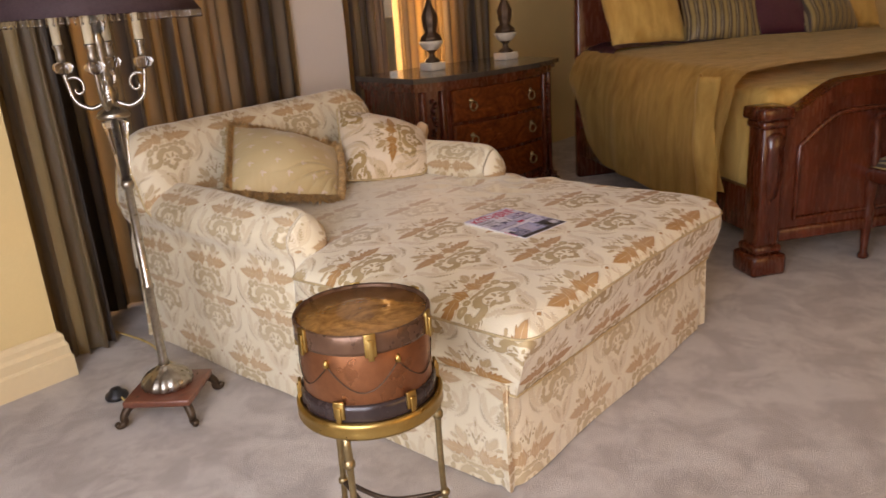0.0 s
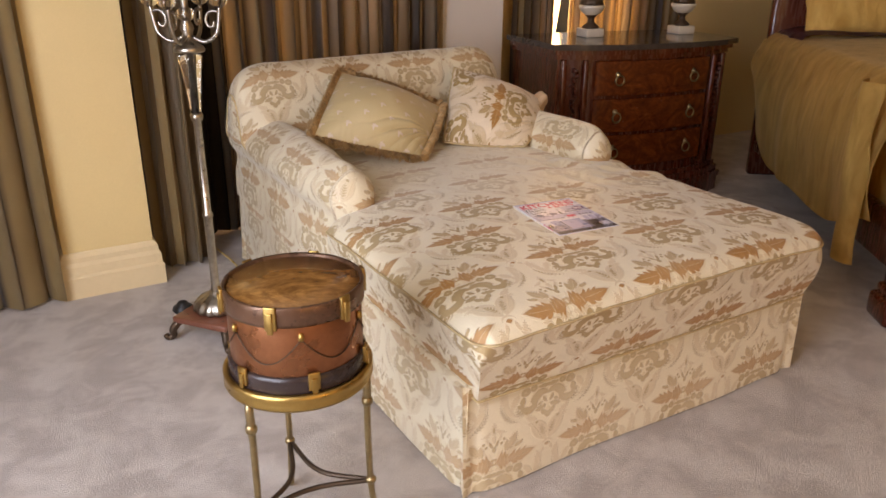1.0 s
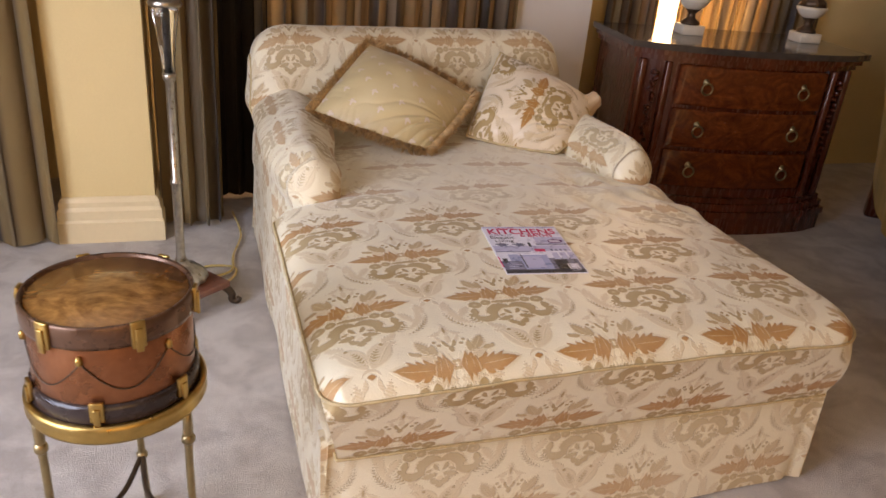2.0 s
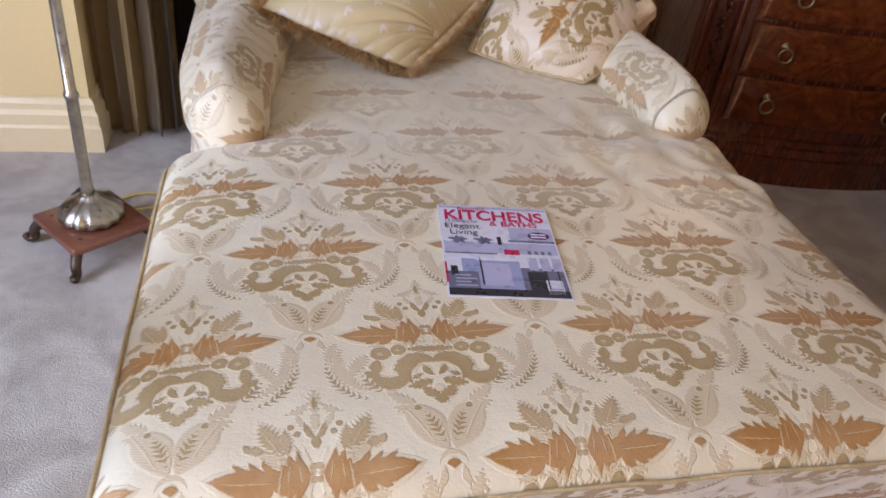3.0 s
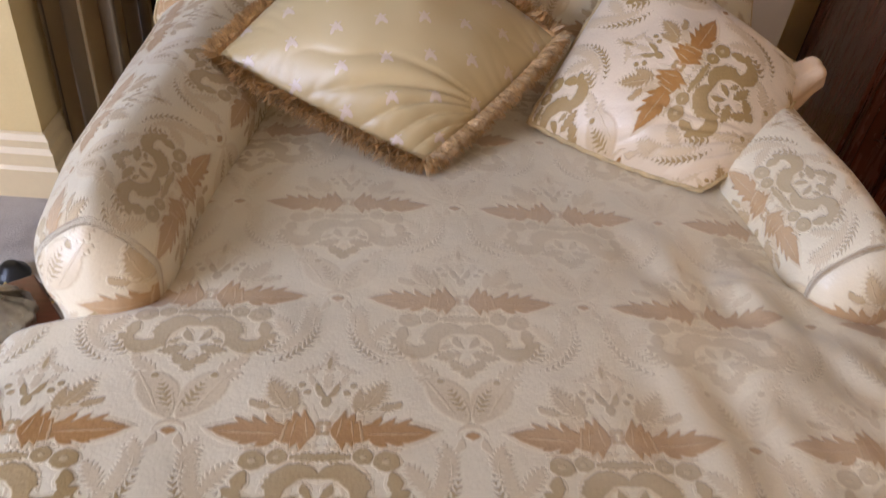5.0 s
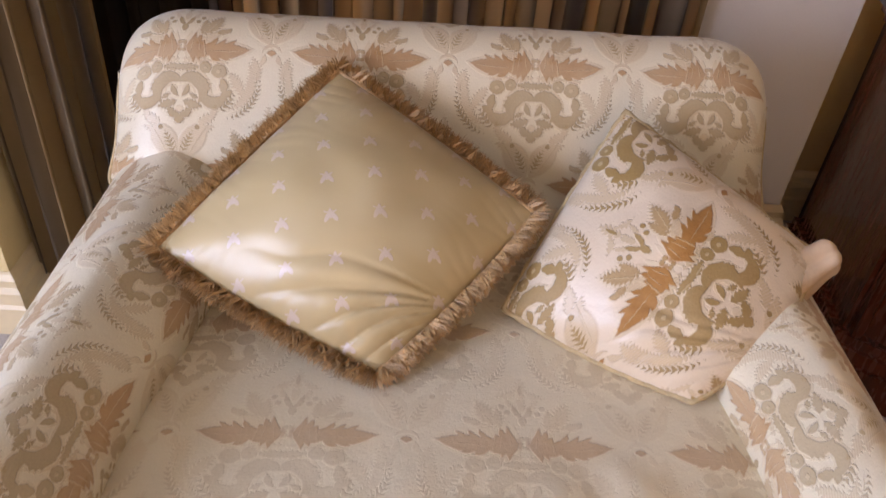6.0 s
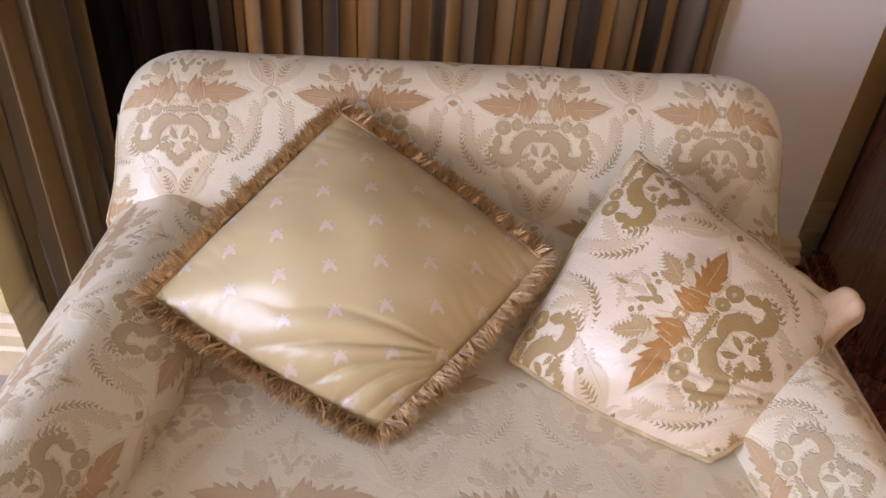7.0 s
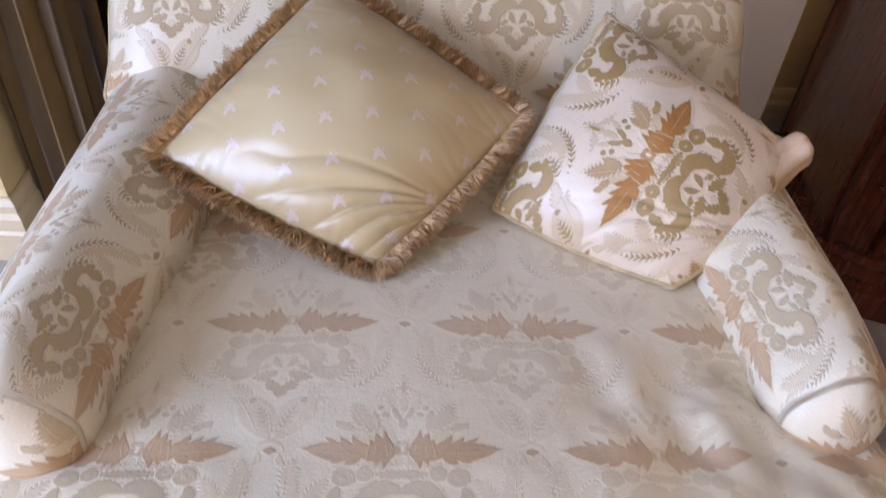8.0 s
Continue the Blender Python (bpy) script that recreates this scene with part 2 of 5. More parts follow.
def damask(name, shift=(0.08, 0.35), turn=0.0, ground=(0.81, 0.715, 0.515), fade=1.0, worn=False):
    """Satin ground with a raised woven pattern; the weave is drawn in metres of cloth."""
    m, n, b = material(name, 0.42, 0.0, 0.5)
    uv = n.uv()
    q = n.mapped(uv, loc=(shift[0], shift[1], 0), rot=(0, 0, radians(turn)))
    g = n.nodes.new("ShaderNodeGroup")
    g.node_tree = DAMASK
    n.put(g.inputs[0], q)
    cop, oli, pal, vein, taw, edge_of = g.outputs
    x, y, _ = n.split(uv)
    twill = n.math("MULTIPLY_ADD", n.math("SINE", n.math("MULTIPLY", n.math("ADD", n.math("MULTIPLY", x, 0.35), y), 1500.0)), 0.5, 0.5)
    broad = n.noise(uv, 3.0, 3)
    fine = n.noise(uv, 260.0, 2)
    wear = n.step(n.noise(n.mapped(uv, loc=(5, 2, 0)), 5.0, 3), 0.25, 0.7)
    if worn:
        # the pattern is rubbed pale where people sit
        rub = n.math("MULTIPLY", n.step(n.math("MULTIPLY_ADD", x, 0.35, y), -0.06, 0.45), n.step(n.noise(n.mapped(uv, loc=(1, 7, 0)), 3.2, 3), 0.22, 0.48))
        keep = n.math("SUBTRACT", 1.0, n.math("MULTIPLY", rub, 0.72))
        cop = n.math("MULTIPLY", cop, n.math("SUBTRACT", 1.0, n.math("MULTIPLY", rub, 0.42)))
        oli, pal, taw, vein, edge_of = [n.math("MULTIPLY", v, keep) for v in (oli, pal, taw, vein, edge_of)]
    base = n.mix(broad, c4(*[c * 0.90 for c in ground]), c4(*[min(1, c * 1.06) for c in ground]))
    base = n.mix(n.math("MULTIPLY", pal, n.math("MULTIPLY_ADD", twill, 0.30, 0.38 * fade)), base, c4(0.58, 0.42, 0.22))
    base = n.mix(n.math("MULTIPLY", edge_of, 0.40), base, c4(0.70, 0.57, 0.35))
    oc = n.mix(fine, c4(0.31, 0.185, 0.055), c4(0.46, 0.300, 0.105))
    base = n.mix(n.math("MULTIPLY", oli, n.math("MULTIPLY_ADD", wear, 0.20, 0.72 * fade)), base, oc)
    base = n.mix(n.math("MULTIPLY", taw, n.math("MULTIPLY_ADD", wear, 0.22, 0.62 * fade)), base, n.mix(fine, c4(0.36, 0.205, 0.060), c4(0.50, 0.310, 0.110)))
    cc = n.mix(n.noise(uv, 60.0, 3), c4(0.34, 0.140, 0.026), c4(0.52, 0.255, 0.062))
    base = n.mix(n.math("MULTIPLY", cop, n.math("MULTIPLY_ADD", wear, 0.20, 0.80 * fade)), base, cc)
    base = n.mix(n.math("MULTIPLY", vein, n.math("MULTIPLY_ADD", twill, 0.25, 0.40)), base, c4(0.70, 0.56, 0.34))
    n.put(b.inputs["Base Color"], base)
    figure = n.math("MAXIMUM", n.math("MAXIMUM", cop, taw), oli)
    n.put(b.inputs["Roughness"], n.math("MULTIPLY_ADD", figure, 0.25, 0.36))
    h = n.math("ADD", n.math("MAXIMUM", figure, n.math("MULTIPLY", pal, 0.5)), n.math("ADD", n.math("MULTIPLY", fine, 0.30), n.math("MULTIPLY", n.math("MAXIMUM", vein, edge_of), 0.35)))
    nb = n.bump(h, 0.8, 0.0022)
    n.put(b.inputs["Normal"], n.bump(n.noise(uv, 9.0, 4), 0.25, 0.012, nb))
    n.put(b.inputs["Sheen Weight"], n.math("MULTIPLY_ADD", figure, -0.30, 0.45))
    b.inputs["Sheen Roughness"].default_value = 0.45
    return m


def striped_silk(name, period, stops, soft=False):
    m, n, b = material(name, 0.42)
    uv = n.uv()
    x, y, _ = n.split(uv)
    f = n.math("FRACT", n.math("DIVIDE", n.math("ADD", x, n.math("MULTIPLY", n.noise(uv, 4.0, 2), 0.01)), period))
    col = n.ramp(f, stops, "EASE" if soft else "CONSTANT")
    slub = n.noise(n.mapped(uv, scale=(30, 600, 1)), 1.0, 3)
    shade_of = n.mix(n.math("MULTIPLY", slub, 0.35), col, c4(0.30, 0.22, 0.12))
    n.put(b.inputs["Base Color"], shade_of)
    # thin silk lets some daylight through
    tr, mx = n.nodes.new("ShaderNodeBsdfTranslucent"), n.nodes.new("ShaderNodeMixShader")
    n.put(tr.inputs[0], shade_of)
    mx.inputs[0].default_value = 0.3
    n.links.new(b.outputs[0], mx.inputs[1])
    n.links.new(tr.outputs[0], mx.inputs[2])
    n.links.new(mx.outputs[0], n.nodes["Material Output"].inputs[0])
    n.put(b.inputs["Normal"], n.bump(slub, 0.15, 0.001))
    b.inputs["Sheen Weight"].default_value = 0.2
    return m


def carpet_material():
    m, n, b = material("carpet", 0.95, 0.0, 0.15)
    p = n.place()
    brushed = n.noise(p, 6.5, 5, 0.6, 0.5)
    tufts = n.noise(p, 260.0, 2, 0.7)
    mid = n.noise(p, 28.0, 4)
    f = n.math("ADD", n.step(brushed, 0.36, 0.64), n.math("MULTIPLY", n.math("SUBTRACT", mid, 0.5), 0.8))
    col = n.mix(f, c4(0.40, 0.335, 0.28), c4(0.585, 0.52, 0.45))
    col = n.mix(n.math("MULTIPLY", n.step(tufts, 0.62, 0.35), 0.35), col, c4(0.23, 0.19, 0.16))
    n.put(b.inputs["Base Color"], col)
    h = n.math("ADD", n.math("MULTIPLY", tufts, 0.6), n.math("MULTIPLY", brushed, 0.8))
    n.put(b.inputs["Normal"], n.bump(h, 0.7, 0.012))
    b.inputs["Sheen Weight"].default_value, b.inputs["Sheen Roughness"].default_value = 0.35, 0.5
    return m


def silk_material():
    """Gold silk with rows of small embroidered bees."""
    m, n, b = material("gold_silk", 0.34)
    uv = n.uv()
    q = n.mapped(uv, rot=(0, 0, radians(45)))
    x, y, _ = n.split(q)
    row = n.math("FLOOR", n.math("DIVIDE", y, 0.072))
    lx = n.math("SUBTRACT", n.math("MODULO", n.math("ADD", n.math("MULTIPLY_ADD", n.math("FLOORED_MODULO", row, 2.0), 0.0, x), 7.2), 0.072), 0.036)
    ly = n.math("SUBTRACT", n.math("SUBTRACT", y, n.math("MULTIPLY", row, 0.072)), 0.036)
    pp = n.join(n.math("ABSOLUTE", lx), ly)
    best = None
    for ex, ey, a, l, w in ((0.0, 0.003, 90, 0.0088, 0.0032), (0.0052, -0.003, -64, 0.0092, 0.0034), (0.0056, 0.006, 30, 0.0048, 0.0013)):
        s = n.split(n.mapped(pp, loc=(ex, ey, 0), rot=(0, 0, radians(a)), scale=(l, w, 1), kind="TEXTURE"))
        d = n.math("ADD", n.math("MULTIPLY", s[0], s[0]), n.math("MULTIPLY", s[1], s[1]))
        best = d if best is None else n.math("MINIMUM", best, d)
    bee = n.step(best, 1.15, 0.85)
    weave = n.noise(n.mapped(uv, scale=(200, 900, 1)), 1.0, 2)
    base = n.mix(n.noise(uv, 6.0, 3), c4(0.54, 0.405, 0.195), c4(0.64, 0.515, 0.295))
    base = n.mix(n.math("MULTIPLY", bee, n.math("MULTIPLY_ADD", weave, 0.5, 0.32)), base, c4(0.74, 0.62, 0.60))
    n.put(b.inputs["Base Color"], base)
    n.put(b.inputs["Normal"], n.bump(n.math("ADD", n.math("MULTIPLY", bee, 1.0), n.math("MULTIPLY", weave, 0.2)), 0.4, 0.001))
    b.inputs["Sheen Weight"].default_value, b.inputs["Sheen Roughness"].default_value = 0.3, 0.3
    return m


def velvet_material():
    m, n, b = material("gold_velvet", 0.75, 0.0, 0.25)
    p = n.place()
    f = n.noise(n.mapped(p, scale=(1, 1, 0.25)), 14.0, 5, 0.6, 0.6)
    n.put(b.inputs["Base Color"], n.ramp(f, [(0.3, (0.46, 0.26, 0.060)), (0.7, (0.70, 0.45, 0.14))]))
    n.put(b.inputs["Normal"], n.bump(f, 0.5, 0.02))
    b.inputs["Sheen Weight"].default_value, b.inputs["Sheen Roughness"].default_value = 0.5, 0.35
    b.inputs["Sheen Tint"].default_value = c4(0.9, 0.72, 0.40)
    return m


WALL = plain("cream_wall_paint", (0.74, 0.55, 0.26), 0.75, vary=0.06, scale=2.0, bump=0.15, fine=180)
# lighter copy of the wall paint, with daylight on the pier put into the colour
LIT_WALL = plain("daylit_wall_paint", (0.82, 0.77, 0.72), 0.75, vary=0.05, scale=2.0, bump=0.15, fine=180)
TRIM = plain("cream_gloss_trim", (0.74, 0.58, 0.34), 0.35, vary=0.06, scale=3.0, bump=0.05)
CEIL = plain("ceiling_paint", (0.78, 0.74, 0.66), 0.85, vary=0.04, scale=2.0, bump=0.1, fine=200)
CARPET = carpet_material()
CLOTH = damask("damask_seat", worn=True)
CLOTH_BACK = damask("damask_back", (0.04, -0.885 + 4 * ROW), fade=0.75)
CLOTH_ARM = damask("damask_arm", (0.0, 0.10), fade=0.72)
CLOTH_SKIRT = damask("damask_skirt", (0.08, 0.03), fade=0.62)
CLOTH_PILLOW = damask("damask_pillow", (0.02, 0.02), 0.0, (0.78, 0.64, 0.46), 1.2)
PIPING = plain("gold_cord", (0.56, 0.42, 0.22), 0.6, vary=0.35, scale=40, bump=0.6, fine=300)
FRINGE = plain("bronze_fringe", (0.50, 0.31, 0.135), 0.42, vary=0.70, scale=45, fine=300)
SILK = silk_material()
VELVET = velvet_material()
MAHOGANY = wood("mahogany", (0.044, 0.0078, 0.0034), (0.135, 0.026, 0.009), 0.24, 2, 8.0)
BURL = wood("walnut_burl", (0.10, 0.018, 0.005), (0.36, 0.085, 0.020), 0.2, 0, 7.0, burl=1.0)
DRUMTOP = wood("burl_drum_top", (0.13, 0.045, 0.010), (0.46, 0.22, 0.06), 0.18, 0, 9.0, burl=1.0)
REDWOOD = wood("red_stained_wood", (0.12, 0.035, 0.02), (0.26, 0.09, 0.05), 0.35, 0, 9.0)
COPPER_SKIN = plain("copper_barrel", (0.30, 0.115, 0.050), 0.30, 0.8, vary=0.3, scale=9, fine=90)
BRASS = plain("brass", (0.48, 0.31, 0.10), 0.33, 1.0, vary=0.2, scale=20)
OLD_BRASS = plain("antique_brass", (0.36, 0.27, 0.14), 0.38, 1.0, vary=0.35, scale=25)
SILVER = plain("aged_silver", (0.40, 0.36, 0.30), 0.32, 1.0, vary=0.3, scale=30)
HOOP = plain("bronzed_hoop", (0.14, 0.072, 0.042), 0.28, 0.6, vary=0.35, scale=10)
DARKBAND = plain("dark_lacquer_band", (0.030, 0.018, 0.016), 0.25, vary=0.4, scale=12)
IRON = plain("dark_bronze", (0.085, 0.055, 0.035), 0.45, 0.7, vary=0.4, scale=20)
BLACK = plain("black_plastic", (0.012, 0.012, 0.013), 0.4, vary=0.2)
WAX = plain("candle_wax", (0.72, 0.62, 0.42), 0.5, vary=0.06)
MARBLE = plain("dark_marble", (0.050, 0.040, 0.034), 0.12, vary=0.7, scale=7, fine=40)
STONE = plain("white_stone", (0.62, 0.56, 0.46), 0.4, vary=0.12, scale=12)
GOLD = plain("gilded", (0.62, 0.40, 0.12), 0.35, 1.0, vary=0.3, scale=25)
# brown curtain cloth with the shade of the recess put into its colour
SHADED_CLOTH = plain("shaded_brown_curtain", (0.035, 0.025, 0.019), 0.7, vary=0.3, scale=5)
SHADE = plain("mauve_lampshade", (0.10, 0.058, 0.060), 0.7, vary=0.3, scale=12, bump=0.4, fine=120)
PLUM = plain("plum_satin", (0.10, 0.030, 0.045), 0.35, vary=0.35, scale=8, bump=0.2)
CORD = plain("clear_gold_cable", (0.62, 0.45, 0.16), 0.3, vary=0.2)
STRIPES = striped_silk("striped_silk", 0.56, [(0.0, (0.50, 0.37, 0.19)), (0.15, (0.20, 0.135, 0.08)), (0.22, (0.40, 0.30, 0.17)), (0.34, (0.035, 0.027, 0.026)),
                                             (0.42, (0.46, 0.34, 0.18)), (0.55, (0.15, 0.105, 0.07)), (0.66, (0.36, 0.31, 0.24)), (0.74, (0.06, 0.052, 0.056)), (0.84, (0.33, 0.235, 0.13)), (1.0, (0.50, 0.37, 0.19))], soft=True)
STRIPES_GOLD = striped_silk("gold_striped_silk", 0.50, [(0.0, (0.60, 0.43, 0.20)), (0.30, (0.30, 0.215, 0.125)), (0.38, (0.52, 0.38, 0.18)), (0.58, (0.10, 0.085, 0.085)),
                                                       (0.66, (0.48, 0.35, 0.175)), (0.86, (0.23, 0.17, 0.115)), (1.0, (0.60, 0.43, 0.20))], soft=True)
STRIPED_SEAT = striped_silk("striped_upholstery", 0.05, [(0.0, (0.50, 0.36, 0.13)), (0.45, (0.05, 0.03, 0.025)), (0.62, (0.55, 0.45, 0.25)), (0.75, (0.05, 0.03, 0.025))])


def clear_glass(name, tint=(1, 1, 1), rough=0.03):
    m, n, b = material(name, rough)
    b.inputs["Base Color"].default_value = (*tint, 1)
    b.inputs["Transmission Weight"].default_value, b.inputs["IOR"].default_value = 1.0, 1.5
    return m


GLASS = clear_glass("crystal")
PANE = clear_glass("window_pane")
MIRROR, _n, _b = material("mirror", 0.02, 1.0, colour=(0.85, 0.85, 0.85))


# ---- mesh tools ----
def part(name, bm, mat, parent=None, label="", smooth=True):
    me = bpy.data.meshes.new(name)
    bm.to_mesh(me)
    bm.free()
    me.materials.append(mat)
    if smooth:
        me.polygons.foreach_set("use_smooth", [True] * len(me.polygons))
    ob = new(name, me)
    if parent:
        ob.parent = parent
    return tagged(ob, label) if label else ob


def thing(name, label, category, m=None, group="", kind=""):
    ob = new(name)
    ob.empty_display_size = 0.1
    if m is not None:
        ob.matrix_world = m
    return tagged(ob, label, category, group, kind)


def surf(f, us, vs, bm=None, closed=False, uvf=None):
    """A sheet of quads: f(u, v) gives a place, uvf(u, v, place) the cloth coordinates in metres."""
    bm = bm or bmesh.new()
    layer = bm.loops.layers.uv.get("UVMap") or bm.loops.layers.uv.new("UVMap")
    grid = [[bm.verts.new(f(u, v)) for u in us] for v in vs]
    for j in range(len(vs) - 1):
        for i in range(len(us) - (0 if closed else 1)):
            k = (i + 1) % len(us)
            face = bm.faces.new((grid[j][i], grid[j][k], grid[j + 1][k], grid[j + 1][i]))
            if uvf:
                ku = us[k] if k else us[-1] + (us[1] - us[0])
                for loop, (a, b) in zip(face.loops, ((us[i], vs[j]), (ku, vs[j]), (ku, vs[j + 1]), (us[i], vs[j + 1]))):
                    loop[layer].uv = uvf(a, b)
    return bm


def span(a, b, n):
    return [a + (b - a) * k / (n - 1) for k in range(n)]


def lathe(profile, seg=32, bm=None, at=(0, 0, 0), flute=0.0, flutes=12):
    """Turns a profile of (radius, height) round z."""
    bm = bm or bmesh.new()
    rings = []
    for r, z in profile:
        ring = []
        for k in range(seg):
            a = 2 * math.pi * k / seg
            rr = max(r, 1e-4) * (1 + flute * math.cos(flutes * a))
            ring.append(bm.verts.new((at[0] + rr * math.cos(a), at[1] + rr * math.sin(a), at[2] + z)))
        rings.append(ring)
    for a, b in zip(rings, rings[1:]):
        for k in range(seg):
            bm.faces.new((a[k], a[(k + 1) % seg], b[(k + 1) % seg], b[k]))
    bm.faces.new(list(reversed(rings[0])))
    bm.faces.new(rings[-1])
    return bm


def tube(path, radius, seg=8, bm=None, closed=False, twist=0.0, lobes=0):
    """A round bar along a path; radius is one number or one for each point."""
    bm = bm or bmesh.new()
    pts = [Vector(p) for p in path]
    n = len(pts)
    rings, side = [], None
    for k in range(n):
        a = pts[(k - 1) % n] if closed else pts[max(k - 1, 0)]
        b = pts[(k + 1) % n] if closed else pts[min(k + 1, n - 1)]
        t = (b - a).normalized()
        if side is None:
            side = t.orthogonal().normalized()
        side = (side - t * side.dot(t)).normalized()
        up = t.cross(side)
        r = radius if isinstance(radius, (int, float)) else radius[k]
        ring = []
        for j in range(seg):
            an = 2 * math.pi * j / seg
            rr = r * (1 + 0.25 * math.cos(lobes * an + twist * k)) if lobes else r
            ring.append(bm.verts.new(pts[k] + (side * math.cos(an) + up * math.sin(an)) * rr))
        rings.append(ring)
    for k in range(n if closed else n - 1):
        a, b = rings[k], rings[(k + 1) % n]
        for j in range(seg):
            bm.faces.new((a[j], a[(j + 1) % seg], b[(j + 1) % seg], b[j]))
    if not closed:
        bm.faces.new(list(reversed(rings[0])))
        bm.faces.new(rings[-1])
    return bm


def box(x0, x1, y0, y1, z0, z1, bevel=0.0, bm=None, seg=2):
    own = bmesh.new()
    vs = [own.verts.new((x, y, z)) for z in (z0, z1) for y in (y0, y1) for x in (x0, x1)]
    for q in ((0, 2, 3, 1), (4, 5, 7, 6), (0, 1, 5, 4), (2, 6, 7, 3), (0, 4, 6, 2), (1, 3, 7, 5)):
        own.faces.new([vs[k] for k in q])
    if bevel:
        bmesh.ops.bevel(own, geom=own.edges[:], offset=bevel, segments=seg, affect="EDGES", profile=0.5)
    if bm is None:
        return own
    me = bpy.data.meshes.new("join")
    own.to_mesh(me)
    own.free()
    bm.from_mesh(me)
    bpy.data.meshes.remove(me)
    return bm


def prism(outline, z0, z1, bm=None):
    """An upright prism over an outline of (x, y)."""
    bm = bm or bmesh.new()
    lo = [bm.verts.new((x, y, z0)) for x, y in outline]
    hi = [bm.verts.new((x, y, z1)) for x, y in outline]
    n = len(outline)
    for k in range(n):
        bm.faces.new((lo[k], lo[(k + 1) % n], hi[(k + 1) % n], hi[k]))
    bm.faces.new(list(reversed(lo)))
    bm.faces.new(hi)
    return bm


def spline(points, n):
    """A smooth line through points (Catmull-Rom)."""
    p = [Vector(q) for q in points]
    p = [2 * p[0] - p[1], *p, 2 * p[-1] - p[-2]]
    out = []
    for k in range(n):
        s = k / (n - 1) * (len(p) - 3)
        i = min(int(s), len(p) - 4)
        t = s - i
        a, b, c, d = p[i : i + 4]
        out.append(0.5 * ((2 * b) + (c - a) * t + (2 * a - 5 * b + 4 * c - d) * t * t + (3 * b - a - 3 * c + d) * t ** 3))
    return out


def smooth01(x):
    x = min(1.0, max(0.0, x))
    return x * x * (3 - 2 * x)


def n3(x, y, z=0.0):
    return noise.noise(Vector((x, y, z)))


# ---- the room ----
H_ROOM = 2.9
floor_bm = box(-3.0, 5.2, -4.6, 2.22, -0.06, 0.0)
tagged(part("floor", floor_bm, CARPET, smooth=False), "pale beige-mauve cut-pile carpet with brushed patches", "carpet", kind="structure")
tagged(part("ceiling", box(-3.0, 5.2, -4.6, 2.22, H_ROOM, H_ROOM + 0.1), CEIL, smooth=False), "plain cream painted ceiling", "ceiling", kind="structure")


def wall(name, boxes, mat, label):
    bm = bmesh.new()
    for b in boxes:
        box(*b, bm=bm)
    return tagged(part(name, bm, mat, smooth=False), label, "wall", kind="structure")


def holed(axis, at0, at1, a0, a1, holes):
    """Boxes of a wall along an axis, with (from, to, sill, head) openings left free."""
    out, pos = [], a0
    for h0, h1, s, t in holes:
        out += [(pos, h0, 0.0, H_ROOM), (h0, h1, 0.0, s), (h0, h1, t, H_ROOM)]
        pos = h1
    out.append((pos, a1, 0.0, H_ROOM))
    out = [o for o in out if o[1] > o[0] and o[3] > o[2]]
    if axis == "x":
        return [(a, b, at0, at1, c, d) for a, b, c, d in out]
    return [(at0, at1, a, b, c, d) for a, b, c, d in out]


# window wall behind the daybed, between two piers; the pier beside the lamp stands forward
wall("wall_window", holed("x", 2.02, 2.22, -3.0, 5.2, [(-2.4, -1.45, 0.25, 2.45), (-0.55, 0.65, 0.25, 2.45), (1.62, 2.35, 0.5, 2.45)]), WALL, "cream painted wall with tall curtained windows")
wall("pier_1", [(-1.22, -0.885, 1.27, 2.018, 0, H_ROOM)], WALL, "cream painted pier between two curtained windows")
wall("pier_2", [(0.80, 1.20, 1.80, 2.018, 0, H_ROOM)], LIT_WALL, "painted pier, whitened as if daylit, between curtains and a chest of drawers")
wall("wall_west", holed("y", -3.0, -2.8, -4.4, 2.02, [(-2.2, -0.4, 0.4, 2.4)]), WALL, "cream painted wall with a wide window")
# unseen wall; its opening is added to hold the warm fill lamp
wall("wall_south", holed("x", -4.6, -4.4, -3.0, 5.2, [(-1.8, 0.6, 0.4, 2.5)]), WALL, "cream painted wall with a wide window")
wall("wall_east", [(5.0, 5.2, -4.4, 2.02, 0, H_ROOM)], WALL, "cream painted wall behind the bed")


def moulded_base(name, outline, label):
    """A tall stepped skirting board that follows a line of (x, y); it stands on the line's right-hand side."""
    prof = [(0.0, 0.0), (0.028, 0.0), (0.028, 0.085), (0.022, 0.095), (0.022, 0.13), (0.014, 0.145), (0.014, 0.165), (0.006, 0.18), (0.0, 0.185)]
    pts = [Vector((*p, 0)) for p in outline]
    bm = bmesh.new()
    rows = []
    for k, p in enumerate(pts):
        d0 = (p - pts[k - 1]).normalized() if k else (pts[1] - p).normalized()
        d1 = (pts[k + 1] - p).normalized() if k + 1 < len(pts) else d0
        na, nb = Vector((d0.y, -d0.x, 0)), Vector((d1.y, -d1.x, 0))
        off = (na + nb) / max(0.2, 1 + na.dot(nb))
        rows.append([bm.verts.new(p + off * o + Vector((0, 0, z))) for o, z in prof])
    for a, b in zip(rows, rows[1:]):
        for j in range(len(prof) - 1):
            bm.faces.new((a[j], b[j], b[j + 1], a[j + 1]))
    return tagged(part(name, bm, TRIM, smooth=False), label, "skirting board", kind="structure")


moulded_base("baseboard_1", [(-1.22, 2.01), (-1.22, 1.268), (-0.883, 1.268), (-0.883, 2.01)][::1], "cream moulded skirting board round the pier")
